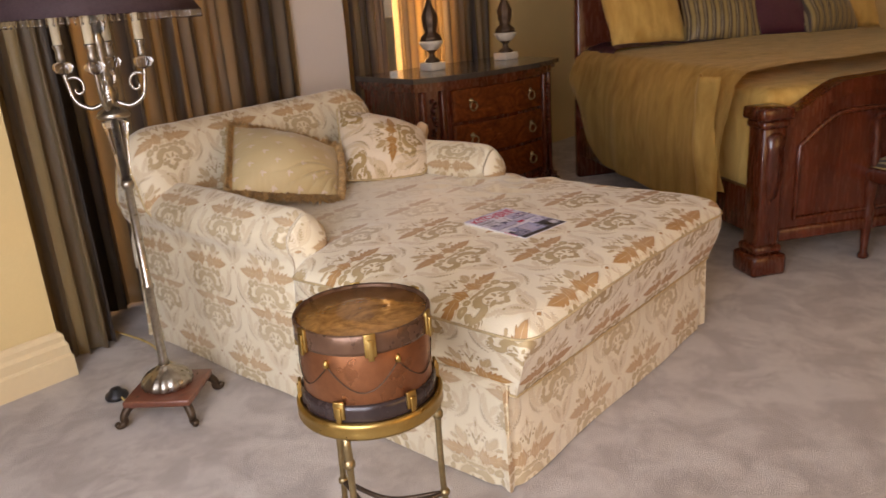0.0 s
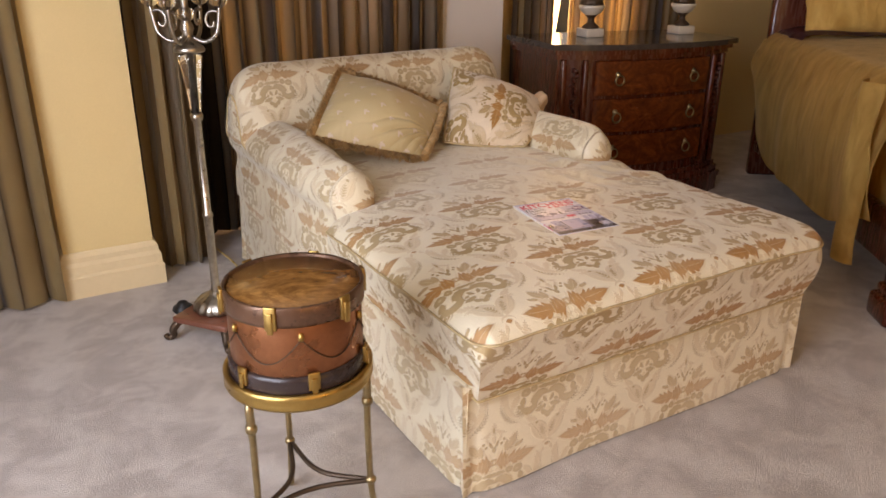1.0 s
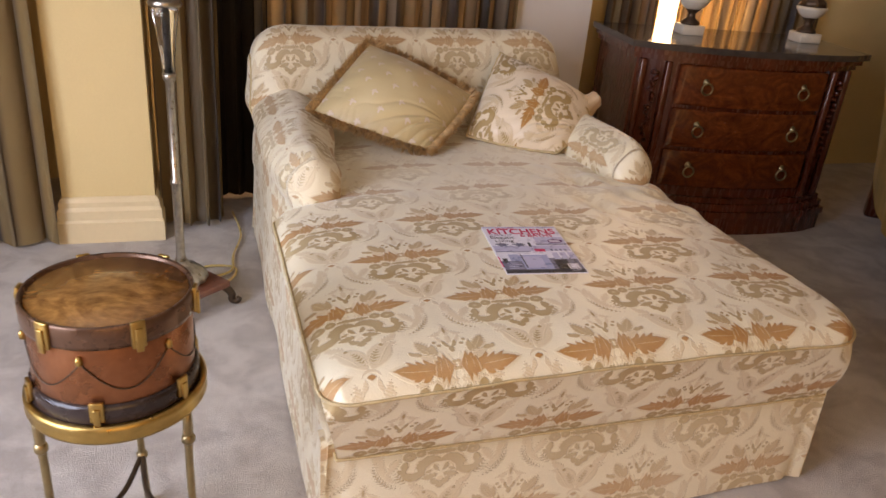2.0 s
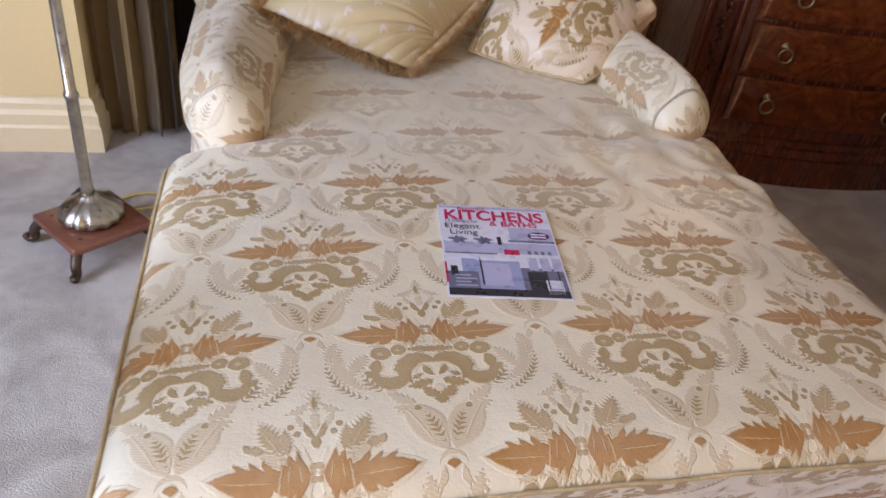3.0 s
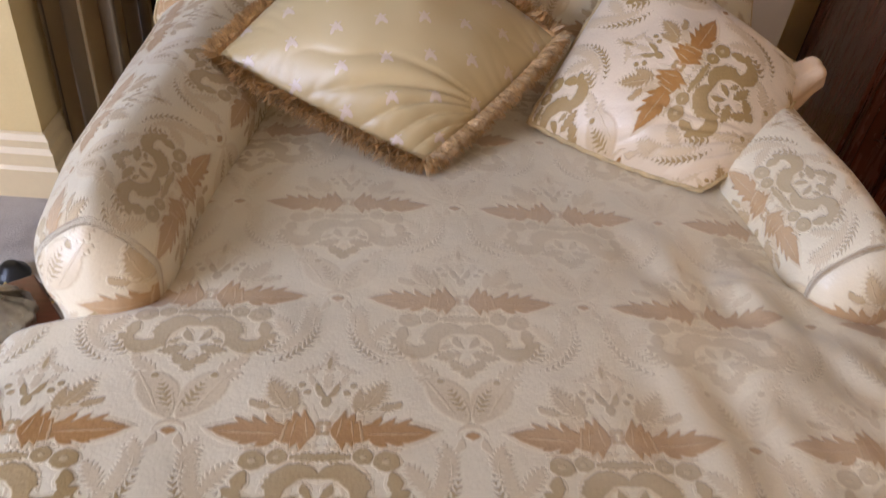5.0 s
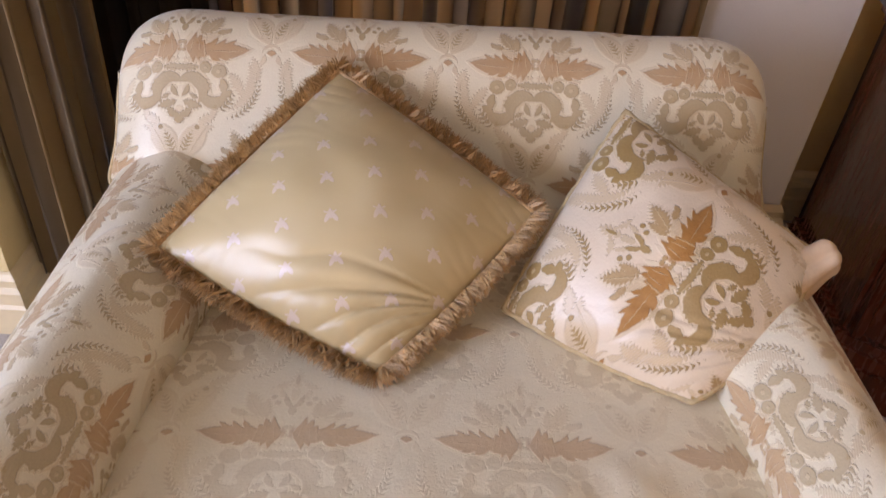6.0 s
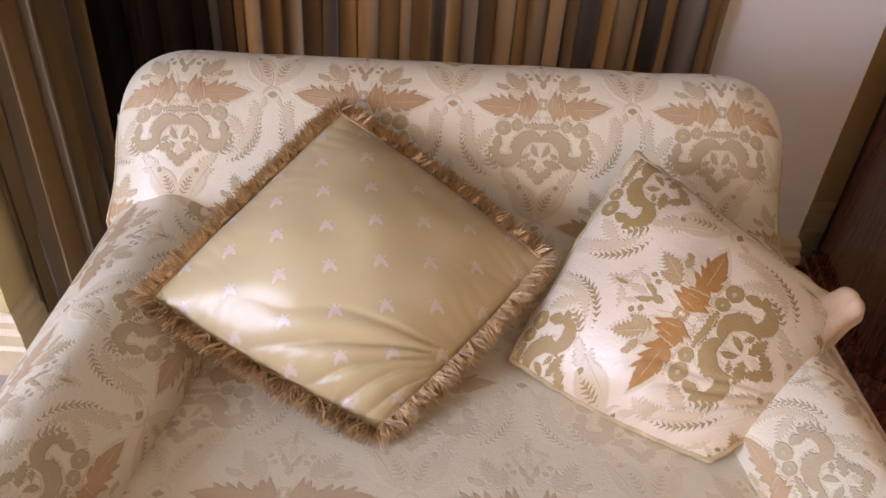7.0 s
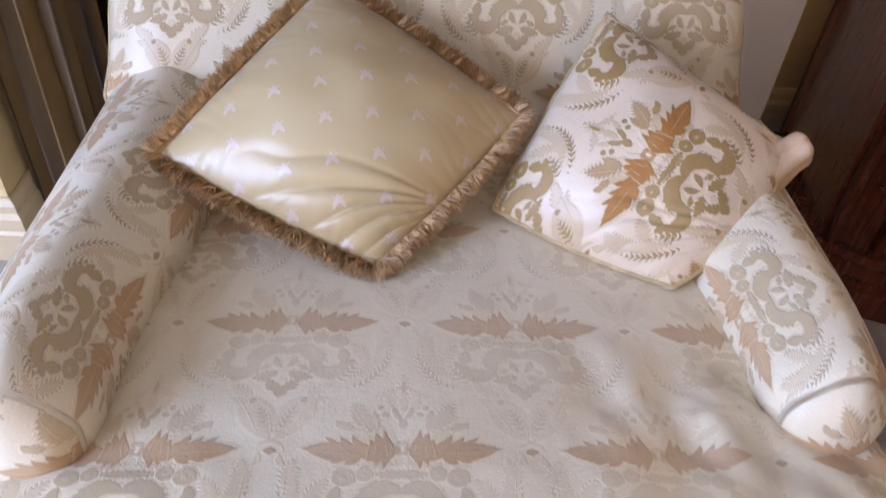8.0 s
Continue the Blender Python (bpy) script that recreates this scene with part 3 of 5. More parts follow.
moulded_base("baseboard_2", [(0.798, 2.01), (0.798, 1.798), (1.202, 1.798), (1.202, 2.018), (1.62, 2.018)], "cream moulded skirting board round the pale pier")


def window(name, axis, at, a0, a1, z0, z1, label):
    """A wooden window with a frame, a middle mullion, a transom and panes in an opening."""
    top = thing(name, label, "window", kind="structure")
    f = 0.06

    def bar(nm, b0, b1, c0, c1):
        bm = box(b0, b1, at - 0.03, at + 0.03, c0, c1, 0.006) if axis == "x" else box(at - 0.03, at + 0.03, b0, b1, c0, c1, 0.006)
        part(nm, bm, TRIM, top, smooth=False)

    mid, tr = (a0 + a1) / 2, z0 + (z1 - z0) * 0.7
    bar("window_frame", a0, a0 + f, z0, z1)
    bar("window_frame", a1 - f, a1, z0, z1)
    bar("window_frame", a0 + f, a1 - f, z0, z0 + f)
    bar("window_frame", a0 + f, a1 - f, z1 - f, z1)
    bar("mullion", mid - 0.025, mid + 0.025, z0 + f, z1 - f)
    bar("transom", a0 + f, mid - 0.025, tr, tr + 0.05)
    bar("transom", mid + 0.025, a1 - f, tr, tr + 0.05)
    for b0, b1 in ((a0 + f, mid - 0.025), (mid + 0.025, a1 - f)):
        for c0, c1 in ((z0 + f, tr), (tr + 0.05, z1 - f)):
            bm = box(b0, b1, at - 0.003, at + 0.003, c0, c1) if axis == "x" else box(at - 0.003, at + 0.003, b0, b1, c0, c1)
            part("pane", bm, PANE, top, smooth=False).visible_shadow = False
    return top


window("window_1", "x", 2.12, -0.55, 0.65, 0.25, 2.45, "tall cream window behind striped curtains")
window("window_2", "x", 2.12, -2.4, -1.45, 0.25, 2.45, "tall cream window behind gold striped curtains")
window("window_3", "x", 2.12, 1.62, 2.35, 0.5, 2.45, "narrow cream window behind the chest of drawers")
window("window_4", "y", -2.9, -2.2, -0.4, 0.4, 2.4, "wide cream window out of view, with an area lamp before it")
# unseen window, added round the warm fill lamp
window("window_5", "x", -4.5, -1.8, 0.6, 0.4, 2.5, "wide cream window out of view, with an area lamp before it")

ground = tagged(part("ground", box(-60, 60, -60, 60, -0.5, -0.4), plain("garden_ground", (0.10, 0.12, 0.05), 0.9), smooth=False), "green garden ground outside the windows", "ground", kind="structure")


# ---- curtains ----
def curtain(label, line, z0, z1, folds, depth, mat, seed=0, group=""):
    """A pleated curtain hung along a line of (x, y): deep uneven folds that loosen towards the hem."""
    pts = spline([(*p, 0) for p in line], 60)
    acc = [0.0]
    for a, b in zip(pts, pts[1:]):
        acc.append(acc[-1] + (b - a).length)
    total = acc[-1]
    nu = folds * 14 + 1
    us, vs = span(0, 1, nu), [0, 0.02, 0.1, 0.25, 0.4, 0.55, 0.7, 0.82, 0.9, 0.96, 1.0]
    full = total * 2.1
    top = thing("curtain", label, "curtain", group=group)

    def at(u, v):
        w = u + 0.012 * n3(u * folds * 0.6, v * 1.5, seed) * (1 if 0 < u < 1 else 0)
        s = w * total
        k = min(range(len(acc) - 1), key=lambda i: abs((acc[i] + acc[i + 1]) / 2 - s))
        t = (pts[k + 1] - pts[k]).normalized()
        p = pts[k] + t * (s - acc[k])
        nrm = Vector((t.y, -t.x, 0))
        ph = u * folds * 2 * math.pi + 1.3 * n3(u * folds * 0.7, v * 0.8, seed + 3)
        amp = depth * (0.75 + 0.5 * n3(u * folds * 0.5, 3.3, seed + 7)) * (0.75 + 0.25 * v)
        off = amp * (math.sin(ph) + 0.28 * math.sin(2 * ph + seed)) + 0.012 * n3(u * 30, v * 5, seed)
        side = amp * 0.35 * math.sin(2 * ph)
        p = p + nrm * off + t * side
        return (p.x, p.y, z1 + (z0 - z1) * v)

    bm = surf(at, us, vs, uvf=lambda u, v: (u * full + seed * 0.07, v * (z1 - z0)))
    bmesh.ops.solidify(bm, geom=bm.faces[:], thickness=0.004)
    part("drape", bm, mat, top)
    part("rod", tube([(line[0][0], line[0][1], z1 + 0.03), (line[-1][0], line[-1][1], z1 + 0.03)], 0.016, 10), IRON, top)
    return top


curtain("gold and brown striped silk curtain beside the pier", [(-2.5, 1.30), (-1.9, 1.26), (-1.24, 1.22)], 0.015, 2.6, 7, 0.055, STRIPES_GOLD, 1, "curtains")
curtain("gold striped silk curtain gathered beside the pier", [(-0.87, 1.40), (-0.75, 1.37), (-0.61, 1.42)], 0.015, 2.6, 5, 0.042, STRIPES_GOLD, 4, "curtains")
# fills the dark gap beside the window; its colour carries the shade there
curtain("brown curtain hanging behind the daybed, coloured near black for shade", [(-0.80, 1.66), (-0.60, 1.70), (-0.40, 1.72)], 0.015, 2.6, 5, 0.03, SHADED_CLOTH, 2, "curtains")
curtain("brown and olive striped silk curtain behind the daybed", [(-0.46, 1.70), (-0.20, 1.74), (0.02, 1.76)], 0.015, 2.6, 5, 0.045, STRIPES, 5, "curtains")
curtain("brown and olive striped silk curtain behind the daybed", [(0.005, 1.80), (0.2, 1.78), (0.345, 1.79)], 0.015, 2.6, 4, 0.045, STRIPES, 8, "curtains")
curtain("brown and olive striped silk curtain behind the daybed", [(0.360, 1.76), (0.56, 1.75), (0.79, 1.74)], 0.015, 2.6, 5, 0.045, STRIPES, 3, "curtains")
curtain("dark striped silk curtain behind the chest of drawers", [(1.36, 1.93), (1.52, 1.92), (1.68, 1.93)], 0.015, 2.6, 6, 0.028, STRIPES, 6, "curtains")
curtain("gold striped silk curtain behind the chest of drawers", [(1.78, 1.93), (1.95, 1.92), (2.16, 1.93)], 0.015, 2.6, 6, 0.028, STRIPES_GOLD, 9, "curtains")
curtain("dark striped silk curtain behind the chest of drawers", [(2.18, 1.93), (2.4, 1.92), (2.75, 1.93)], 0.015, 2.6, 8, 0.028, STRIPES, 11, "curtains")


# ---- the daybed ----
daybed = thing("daybed", "cream and gold damask chaise daybed with rolled arms", "daybed")
ZB = 0.285
Y_FRONT, Y_BACK = -0.61, 1.05


def seat_left(y):
    r = 0.06
    x = -0.518 + 0.150 * smooth01((y - 0.275) / 0.06)
    d = r - (y - Y_FRONT)
    return x + (r - math.sqrt(max(0, r * r - d * d)) if d > 0 else 0)


def seat_right(y):
    r = 0.15
    x = 0.795 - 0.115 * smooth01((y - 0.395) / 0.03)
    d = r - (y - Y_FRONT)
    return x - (r - math.sqrt(max(0, r * r - d * d)) if d > 0 else 0)


def seat_top(x, y):
    e = min(x - seat_left(y), seat_right(y) - x, y - Y_FRONT)
    z = 0.528 + 0.010 * x + 0.016 * (1 - ((x - 0.12) / 0.65) ** 2) - 0.010 * smooth01((y + 0.1) / 0.8)
    z -= 0.034 * math.exp(-max(e, 0) / 0.020) + 0.020 * math.exp(-max(e, 0) / 0.09)
    ruck = smooth01((x - 0.22) / 0.25) * smooth01((y + 0.05) / 0.2) * smooth01((0.6 - y) / 0.2)
    z += 0.004 * n3(x * 5, y * 5, 1) + 0.0022 * n3(x * 17, y * 17, 2)
    z += ruck * 0.026 * n3((x * 0.8 + y * 0.5) * 16, (y - x * 0.6) * 7, 5)
    return z


ys = [Y_FRONT + 0.15 * (1 - math.cos(k / 22 * math.pi / 2)) for k in range(22)] + span(Y_FRONT + 0.15, 0.26, 70) + span(0.266, 0.45, 30) + span(0.46, Y_BACK, 48)
us = [0.5 - 0.5 * math.copysign(abs(math.cos(math.pi * t)) ** 0.75, math.cos(math.pi * t)) for t in span(0, 1, 121)]


def seat_at(u, y):
    x = seat_left(y) + (seat_right(y) - seat_left(y)) * u
    return (x, y, seat_top(x, y))


edge = [seat_at(0, y) for y in reversed(ys)] + [seat_at(u, Y_FRONT) for u in us[1:-1]] + [seat_at(1, y) for y in ys]
edge = [Vector(p) for p in edge]
arc = [0.0]
for a, b in zip(edge, edge[1:]):
    arc.append(arc[-1] + (b - a).length)


def out_of(k):
    t = edge[min(k + 3, len(edge) - 1)] - edge[max(k - 3, 0)]
    return Vector((t.y, -t.x, 0)).normalized()


def boxing_at(k, v):
    p, o = edge[k], out_of(k)
    bulge = 0.014 * math.sin(math.pi * v) + 0.004 * n3(arc[k] * 9, v * 3, 4)
    q = p + o * bulge
    # the bottom edge lies further in than the top edge
    x = min(max(q.x, -0.518 + 0.045 * v), 0.795 - 0.035 * v)
    return (x, max(q.y, Y_FRONT + 0.075 * v), p.z + (ZB - p.z) * v)


cushion_bm = surf(lambda u, y: seat_at(u, y), us, ys, uvf=lambda u, y: seat_at(u, y)[:2])
surf(boxing_at, list(range(len(edge))), span(0, 1, 9), bm=cushion_bm, uvf=lambda k, v: (arc[min(k, len(arc) - 1)] - arc[len(ys)] - 0.525, -0.62 - v * 0.24))
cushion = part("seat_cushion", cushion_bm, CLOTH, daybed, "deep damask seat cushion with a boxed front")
part("piping", tube([p + out_of(k) * 0.003 + Vector((0, 0, 0.002)) for k, p in enumerate(edge)][::2], 0.0036, 6), PIPING, cushion)
part("piping", tube([Vector(boxing_at(k, 1.0)) + out_of(k) * 0.004 for k in range(0, len(edge), 2)], 0.0036, 6), PIPING, cushion)


def skirt(name, p0, p1, seed):
    """One side of the gathered skirt, from the rail to the carpet, with a pleat at each end."""
    a, b = Vector(p0), Vector(p1)
    t = (b - a).normalized()
    o = Vector((t.y, -t.x, 0))
    length = (b - a).length

    def at(s, v):
        fl = 0.0 if v < 0 else 0.012 * v + v * (0.006 * n3(s * 4, v, seed) + 0.004 * math.sin(s * 9 + seed))
        pleat = 0.010 * max(v, 0) * (math.exp(-((s - 0.035) / 0.016) ** 2) + math.exp(-((s - length + 0.035) / 0.016) ** 2))
        q = a + t * s + o * (fl - pleat * 1.2)
        if v < 0:
            q = q + o * (v * 0.45)
        return (q.x, q.y, 0.315 * (1 - max(v, 0)) + 0.004 * v)

    n = int(length / 0.012)
    bm = surf(at, span(0, length, n), [-0.10, -0.03] + span(0, 1, 13), uvf=lambda s, v: (s + seed * 0.2, -0.335 * v))
    bmesh.ops.reverse_faces(bm, faces=bm.faces[:])
    return part(name, bm, CLOTH_SKIRT, daybed)


skirt("skirt", (-0.506, -0.515, 0), (0.792, -0.515, 0), 0)
skirt("skirt", (-0.492, 1.34, 0), (-0.492, -0.522, 0), 2)
skirt("skirt", (0.788, -0.520, 0), (0.788, 1.34, 0), 3)
part("base_frame", box(-0.47, 0.75, -0.49, 1.32, 0.03, 0.30), CLOTH_SKIRT, daybed, smooth=False)
Z_ARM = 0.648


def arm(side, x_in, x_out, y0, y1):
    """A rolled arm: flat outside panel, fat roll above, rounded and gathered front."""
    prof = spline([(x_out - side * 0.010, 0, 0.30), (x_out - side * 0.014, 0, 0.40), (x_out - side * 0.025, 0, 0.48), (x_out + side * 0.002, 0, 0.535), (x_out - side * 0.010, 0, 0.59),
                   ((x_in + x_out) / 2 + side * 0.032, 0, Z_ARM), ((x_in + x_out) / 2 - side * 0.032, 0, Z_ARM - 0.002), (x_in + side * 0.008, 0, 0.59), (x_in - side * 0.002, 0, 0.53), (x_in + side * 0.012, 0, 0.42)], 46)
    cx, cz = (x_in + x_out) / 2, 0.52
    length = [0.0]
    for a, b in zip(prof, prof[1:]):
        length.append(length[-1] + (b - a).length)

    def at(k, y):
        p = prof[k]
        d = max(0.0, (y0 + 0.12 - y) / 0.12)
        s = max(0.0, 1 - d ** 2.8) ** 0.45 * 0.98 + 0.02
        if p.z < 0.5:
            s = max(s, 0.9 if p.z < 0.4 else 0.6)
        rise = 0.0
        w = 0.004 * n3(k * 0.3, y * 6, side + 4) + 0.003 * n3(p.x * 30, y * 3, p.z * 20)
        x = cx + (p.x - cx) * (s + w * 3)
        x = x_out + (x - x_out) * (1 - 0.32 * smooth01((0.95 - y) / 0.65)) - side * 0.030 * smooth01((0.62 - y) / 0.36)
        z = cz + (p.z - cz) * (s + w * 3) + rise
        if p.z < 0.5:
            z = p.z
        return (x, y, z)

    yy = [y0 + 0.12 * (1 - math.cos(t * math.pi / 2)) for t in span(0, 1, 16)] + span(y0 + 0.13, y1, 50)
    bm = surf(at, list(range(len(prof))), yy, uvf=lambda k, y: (y * side + 0.3, length[min(k, len(length) - 1)]) if y > y0 + 0.045 else (at(min(k, len(prof) - 1), y)[0] + 0.11, at(min(k, len(prof) - 1), y)[2] - 0.40))
    first = [v for v in bm.verts if abs(v.co.y - y0) < 1e-6]
    bm.faces.new(first)
    bmesh.ops.recalc_face_normals(bm, faces=bm.faces[:])
    return part("arm", bm, CLOTH_ARM, daybed, "rolled damask arm")


arm(-1, -0.250, -0.510, 0.298, 1.35)
arm(1, 0.560, 0.800, 0.350, 1.35)


def back_rest():
    prof = spline([(0, 0.98, 0.40), (0, 1.05, 0.55), (0, 1.115, 0.68), (0, 1.165, 0.785), (0, 1.215, 0.850), (0, 1.285, 0.871), (0, 1.355, 0.83), (0, 1.378, 0.72), (0, 1.365, 0.50), (0, 1.352, 0.02)], 64)
    length = [0.0]
    for a, b in zip(prof, prof[1:]):
        length.append(length[-1] + (b - a).length)

    def at(u, k):
        p = prof[k]
        w = abs(u)
        half = 0.600 + 0.055 * smooth01((p.z - 0.48) / 0.14) - 0.02 * smooth01((p.z - 0.45) / 0.42)
        c = max(0.0, (w - 0.80) / 0.20)
        drop = 0.115 * (1 - math.sqrt(max(0.0, 1 - c * c))) * smooth01((p.z - 0.52) / 0.30)
        thin = 1 - 0.25 * c * c
        y = 1.26 + (p.y - 1.26) * thin + 0.006 * n3(u * 4, p.z * 5, 3)
        pin = 0.014 * math.exp(-((p.z - 0.60) / 0.06) ** 2) * (1 - c)
        return (0.130 + half * u, y + (pin if k < 20 else 0), p.z - drop + 0.012 * u + 0.003 * n3(u * 6, 1, 2))

    uu = [math.sin(t * math.pi / 2) if abs(t) > 0.5 else t * math.sin(math.pi / 4) * 2 for t in span(-1, 1, 81)]
    uu = sorted(set(round(x, 5) for x in uu))
    bm = surf(at, uu, list(range(len(prof))), uvf=lambda u, k: (0.665 * u + 0.135, length[min(k, len(length) - 1)] + 0.40))
    b = part("back", bm, CLOTH_BACK, daybed, "high damask back with a rolled top")
    for s in (-1, 1):
        m = len(prof)
        side_bm = surf(lambda k, v: tuple(Vector(at(s, k)).lerp(Vector(at(s, m - 1 - k)), v) + Vector((s * 0.012 * math.sin(math.pi * v), 0, 0))), list(range(m // 2)), span(0, 1, 7), uvf=lambda k, v: (v * 0.25, k * 0.02))
        bmesh.ops.recalc_face_normals(side_bm, faces=side_bm.faces[:])
        part("side_panel", side_bm, CLOTH_BACK, b)
        part("piping", tube([Vector(at(s, k)) + Vector((s * 0.002, 0, 0)) for k in range(m)], 0.0045, 6), PIPING, b)
    return b


back_rest()


# ---- cushions ----
def pillow(name, label, corners, fat, mat, category, folds=0.0, belly=(0, 0, 0, 0), seed=0):
    """A stuffed square cushion between four corners (top, left, bottom, right); its face looks out of the daybed."""
    top_c, left_c, low_c, right_c = [Vector(c) for c in corners]
    ob = thing(name, label, category)
    nrm = (right_c - left_c).cross(top_c - low_c).normalized()
    nrm = nrm if nrm.y < 0 else -nrm
    side = ((top_c - left_c).length + (low_c - left_c).length) / 2

    def flat(a, b):
        # a from left to top, b from left to bottom; edges pulled in between the corners
        p = left_c * (1 - a) * (1 - b) + top_c * a * (1 - b) + low_c * (1 - a) * b + right_c * a * b
        mid = (top_c + low_c + left_c + right_c) / 4
        sa, sb = math.sin(math.pi * a), math.sin(math.pi * b)
        out = sb * ((1 - a) ** 3 * belly[1] + a ** 3 * belly[3]) + sa * ((1 - b) ** 3 * belly[0] + b ** 3 * belly[2])
        return p.lerp(mid, -out)

    def at(face):
        def f(a, b):
            p = flat(a, b)
            ea, eb = 1 - (2 * a - 1) ** 2, 1 - (2 * b - 1) ** 2
            h = fat * (max(0.0, ea * eb)) ** (0.56 if folds < 0.01 else 0.74)
            if face > 0 and folds:
                # folds run out from a pinch in the lower edge; the seams are gathered
                dx, dy = 0.42 - a, 1.02 - b
                d = math.hypot(dx, dy)
                phi = math.atan2(dy, dx) + 0.10 * n3(d * 4, a * 3, seed)
                reach = smooth01(d / 0.12) * smooth01((0.95 - d) / 0.55) * smooth01((phi - 0.05) / 0.25) * smooth01((1.40 - phi) / 0.35)
                crest = abs(math.sin(phi * 13 + 1.6 * n3(d * 3, phi * 2, seed + 9)))
                h += folds * reach * (ea * eb) ** 0.3 * (crest ** 0.55 - 0.7)
                h += 0.30 * folds * (ea * eb) ** 0.3 * n3((a - b) * 4 + 2, (a + b) * 1.6, seed + 2)
                for s, e in ((a, min(b, 1 - b)), (b, min(a, 1 - a))):
                    h += 0.16 * folds * smooth01(e / 0.02) * math.exp(-e / 0.10) * (abs(math.sin(s * 42 + 5 * n3(s * 6, e * 4, seed))) ** 0.6 - 0.6)
            h += 0.007 * n3(a * 5, b * 5, seed + face) * (ea * eb) ** 0.4
            return tuple(p + nrm * h * (1 if face > 0 else -0.8))

        return f

    ab = [0.5 - 0.5 * math.cos(math.pi * t) for t in span(0, 1, 141)]
    bm = surf(at(1), ab, ab, uvf=lambda a, b: ((a - 0.5) * side, (0.5 - b) * side))
    surf(at(-1), ab, ab, bm=bm, uvf=lambda a, b: ((a - 0.5) * side, (b - 0.5) * side))
    bmesh.ops.remove_doubles(bm, verts=bm.verts[:], dist=0.0006)
    bmesh.ops.recalc_face_normals(bm, faces=bm.faces[:])
    part("cover", bm, mat, ob)
    rim = [flat(t, 0) for t in span(0, 1, 60)] + [flat(1, t) for t in span(0, 1, 60)][1:] + [flat(1 - t, 1) for t in span(0, 1, 60)][1:] + [flat(0, 1 - t) for t in span(0, 1, 60)][1:-1]
    return ob, rim, nrm


P1 = ((-0.07, 1.150, 0.822), (-0.332, 0.835, 0.640), (0.040, 0.675, 0.548), (0.290, 0.945, 0.680))
gold_pillow, rim1, nrm1 = pillow("cushion", "gold silk cushion with embroidered bees and bronze fringe", P1, 0.105, SILK, "cushion", folds=0.015, belly=(0.0, 0.035, 0.04, 0.02), seed=3)
P2 = ((0.445, 1.085, 0.815), (0.245, 0.835, 0.555), (0.535, 0.660, 0.540), (0.755, 0.860, 0.690))
damask_pillow, rim2, nrm2 = pillow("cushion", "cream damask cushion with twisted cord and pinched corner", P2, 0.10, CLOTH_PILLOW, "cushion", folds=0.008, belly=(0.02, 0.06, 0.15, 0.0), seed=8)
part("cord", tube(rim2, 0.0055, 8, closed=True, twist=0.9, lobes=2), PIPING, damask_pillow)


def fringe(rim, nrm, parent):
    """Brush fringe: a braid along the seam and a few thousand short twisted strands outside it."""
    part("braid", tube(rim, 0.006, 6, closed=True, twist=1.1, lobes=2), FRINGE, parent)
    rnd = random.Random(4)
    mid = sum(rim, Vector()) / len(rim)
    bm = bmesh.new()
    n = len(rim)
    for k in range(n):
        a, b = rim[k], rim[(k + 1) % n]
        t = (b - a).normalized()
        out = t.cross(nrm)
        out = out if out.dot(a - mid) > 0 else -out
        for _ in range(7):
            # each bunch of cut threads leans its own way
            root = a.lerp(b, rnd.random()) + nrm * rnd.uniform(-0.006, 0.012)
            lean = out + t * rnd.uniform(-0.7, 0.7) + nrm * rnd.uniform(-0.2, 1.1)
            for _ in range(7):
                p = root + t * rnd.uniform(-0.003, 0.003) + nrm * rnd.uniform(-0.002, 0.002)
                d = (lean + Vector((rnd.uniform(-0.3, 0.3), rnd.uniform(-0.3, 0.3), rnd.uniform(-0.3, 0.3)))).normalized()
                l = rnd.uniform(0.018, 0.036)
                s = d.orthogonal().normalized() * rnd.uniform(0.0009, 0.0016)
                s2 = d.cross(s)
                bend = Vector((0, 0, -0.5)) * l * rnd.uniform(0.1, 0.6)
                q, r = p + d * l * 0.55 + bend * 0.3, p + d * l + bend
                v = [bm.verts.new(x) for x in (p + s, p - s, q + s * 1.2, q - s * 1.2, r, p + s2, q + s2 * 1.2)]
                for f in ((0, 1, 3, 2), (2, 3, 4), (0, 5, 6, 2), (2, 6, 4), (5, 1, 3, 6), (6, 3, 4)):
                    bm.faces.new([v[i] for i in f])
    ob = part("fringe", bm, FRINGE, parent, "bronze brush fringe")
    return tagged(ob, kind="stuff")


fringe(rim1, nrm1, gold_pillow)
TAIL = plain("tan_cushion_cloth", (0.66, 0.48, 0.31), 0.55, vary=0.14, scale=14, bump=0.3, fine=90)


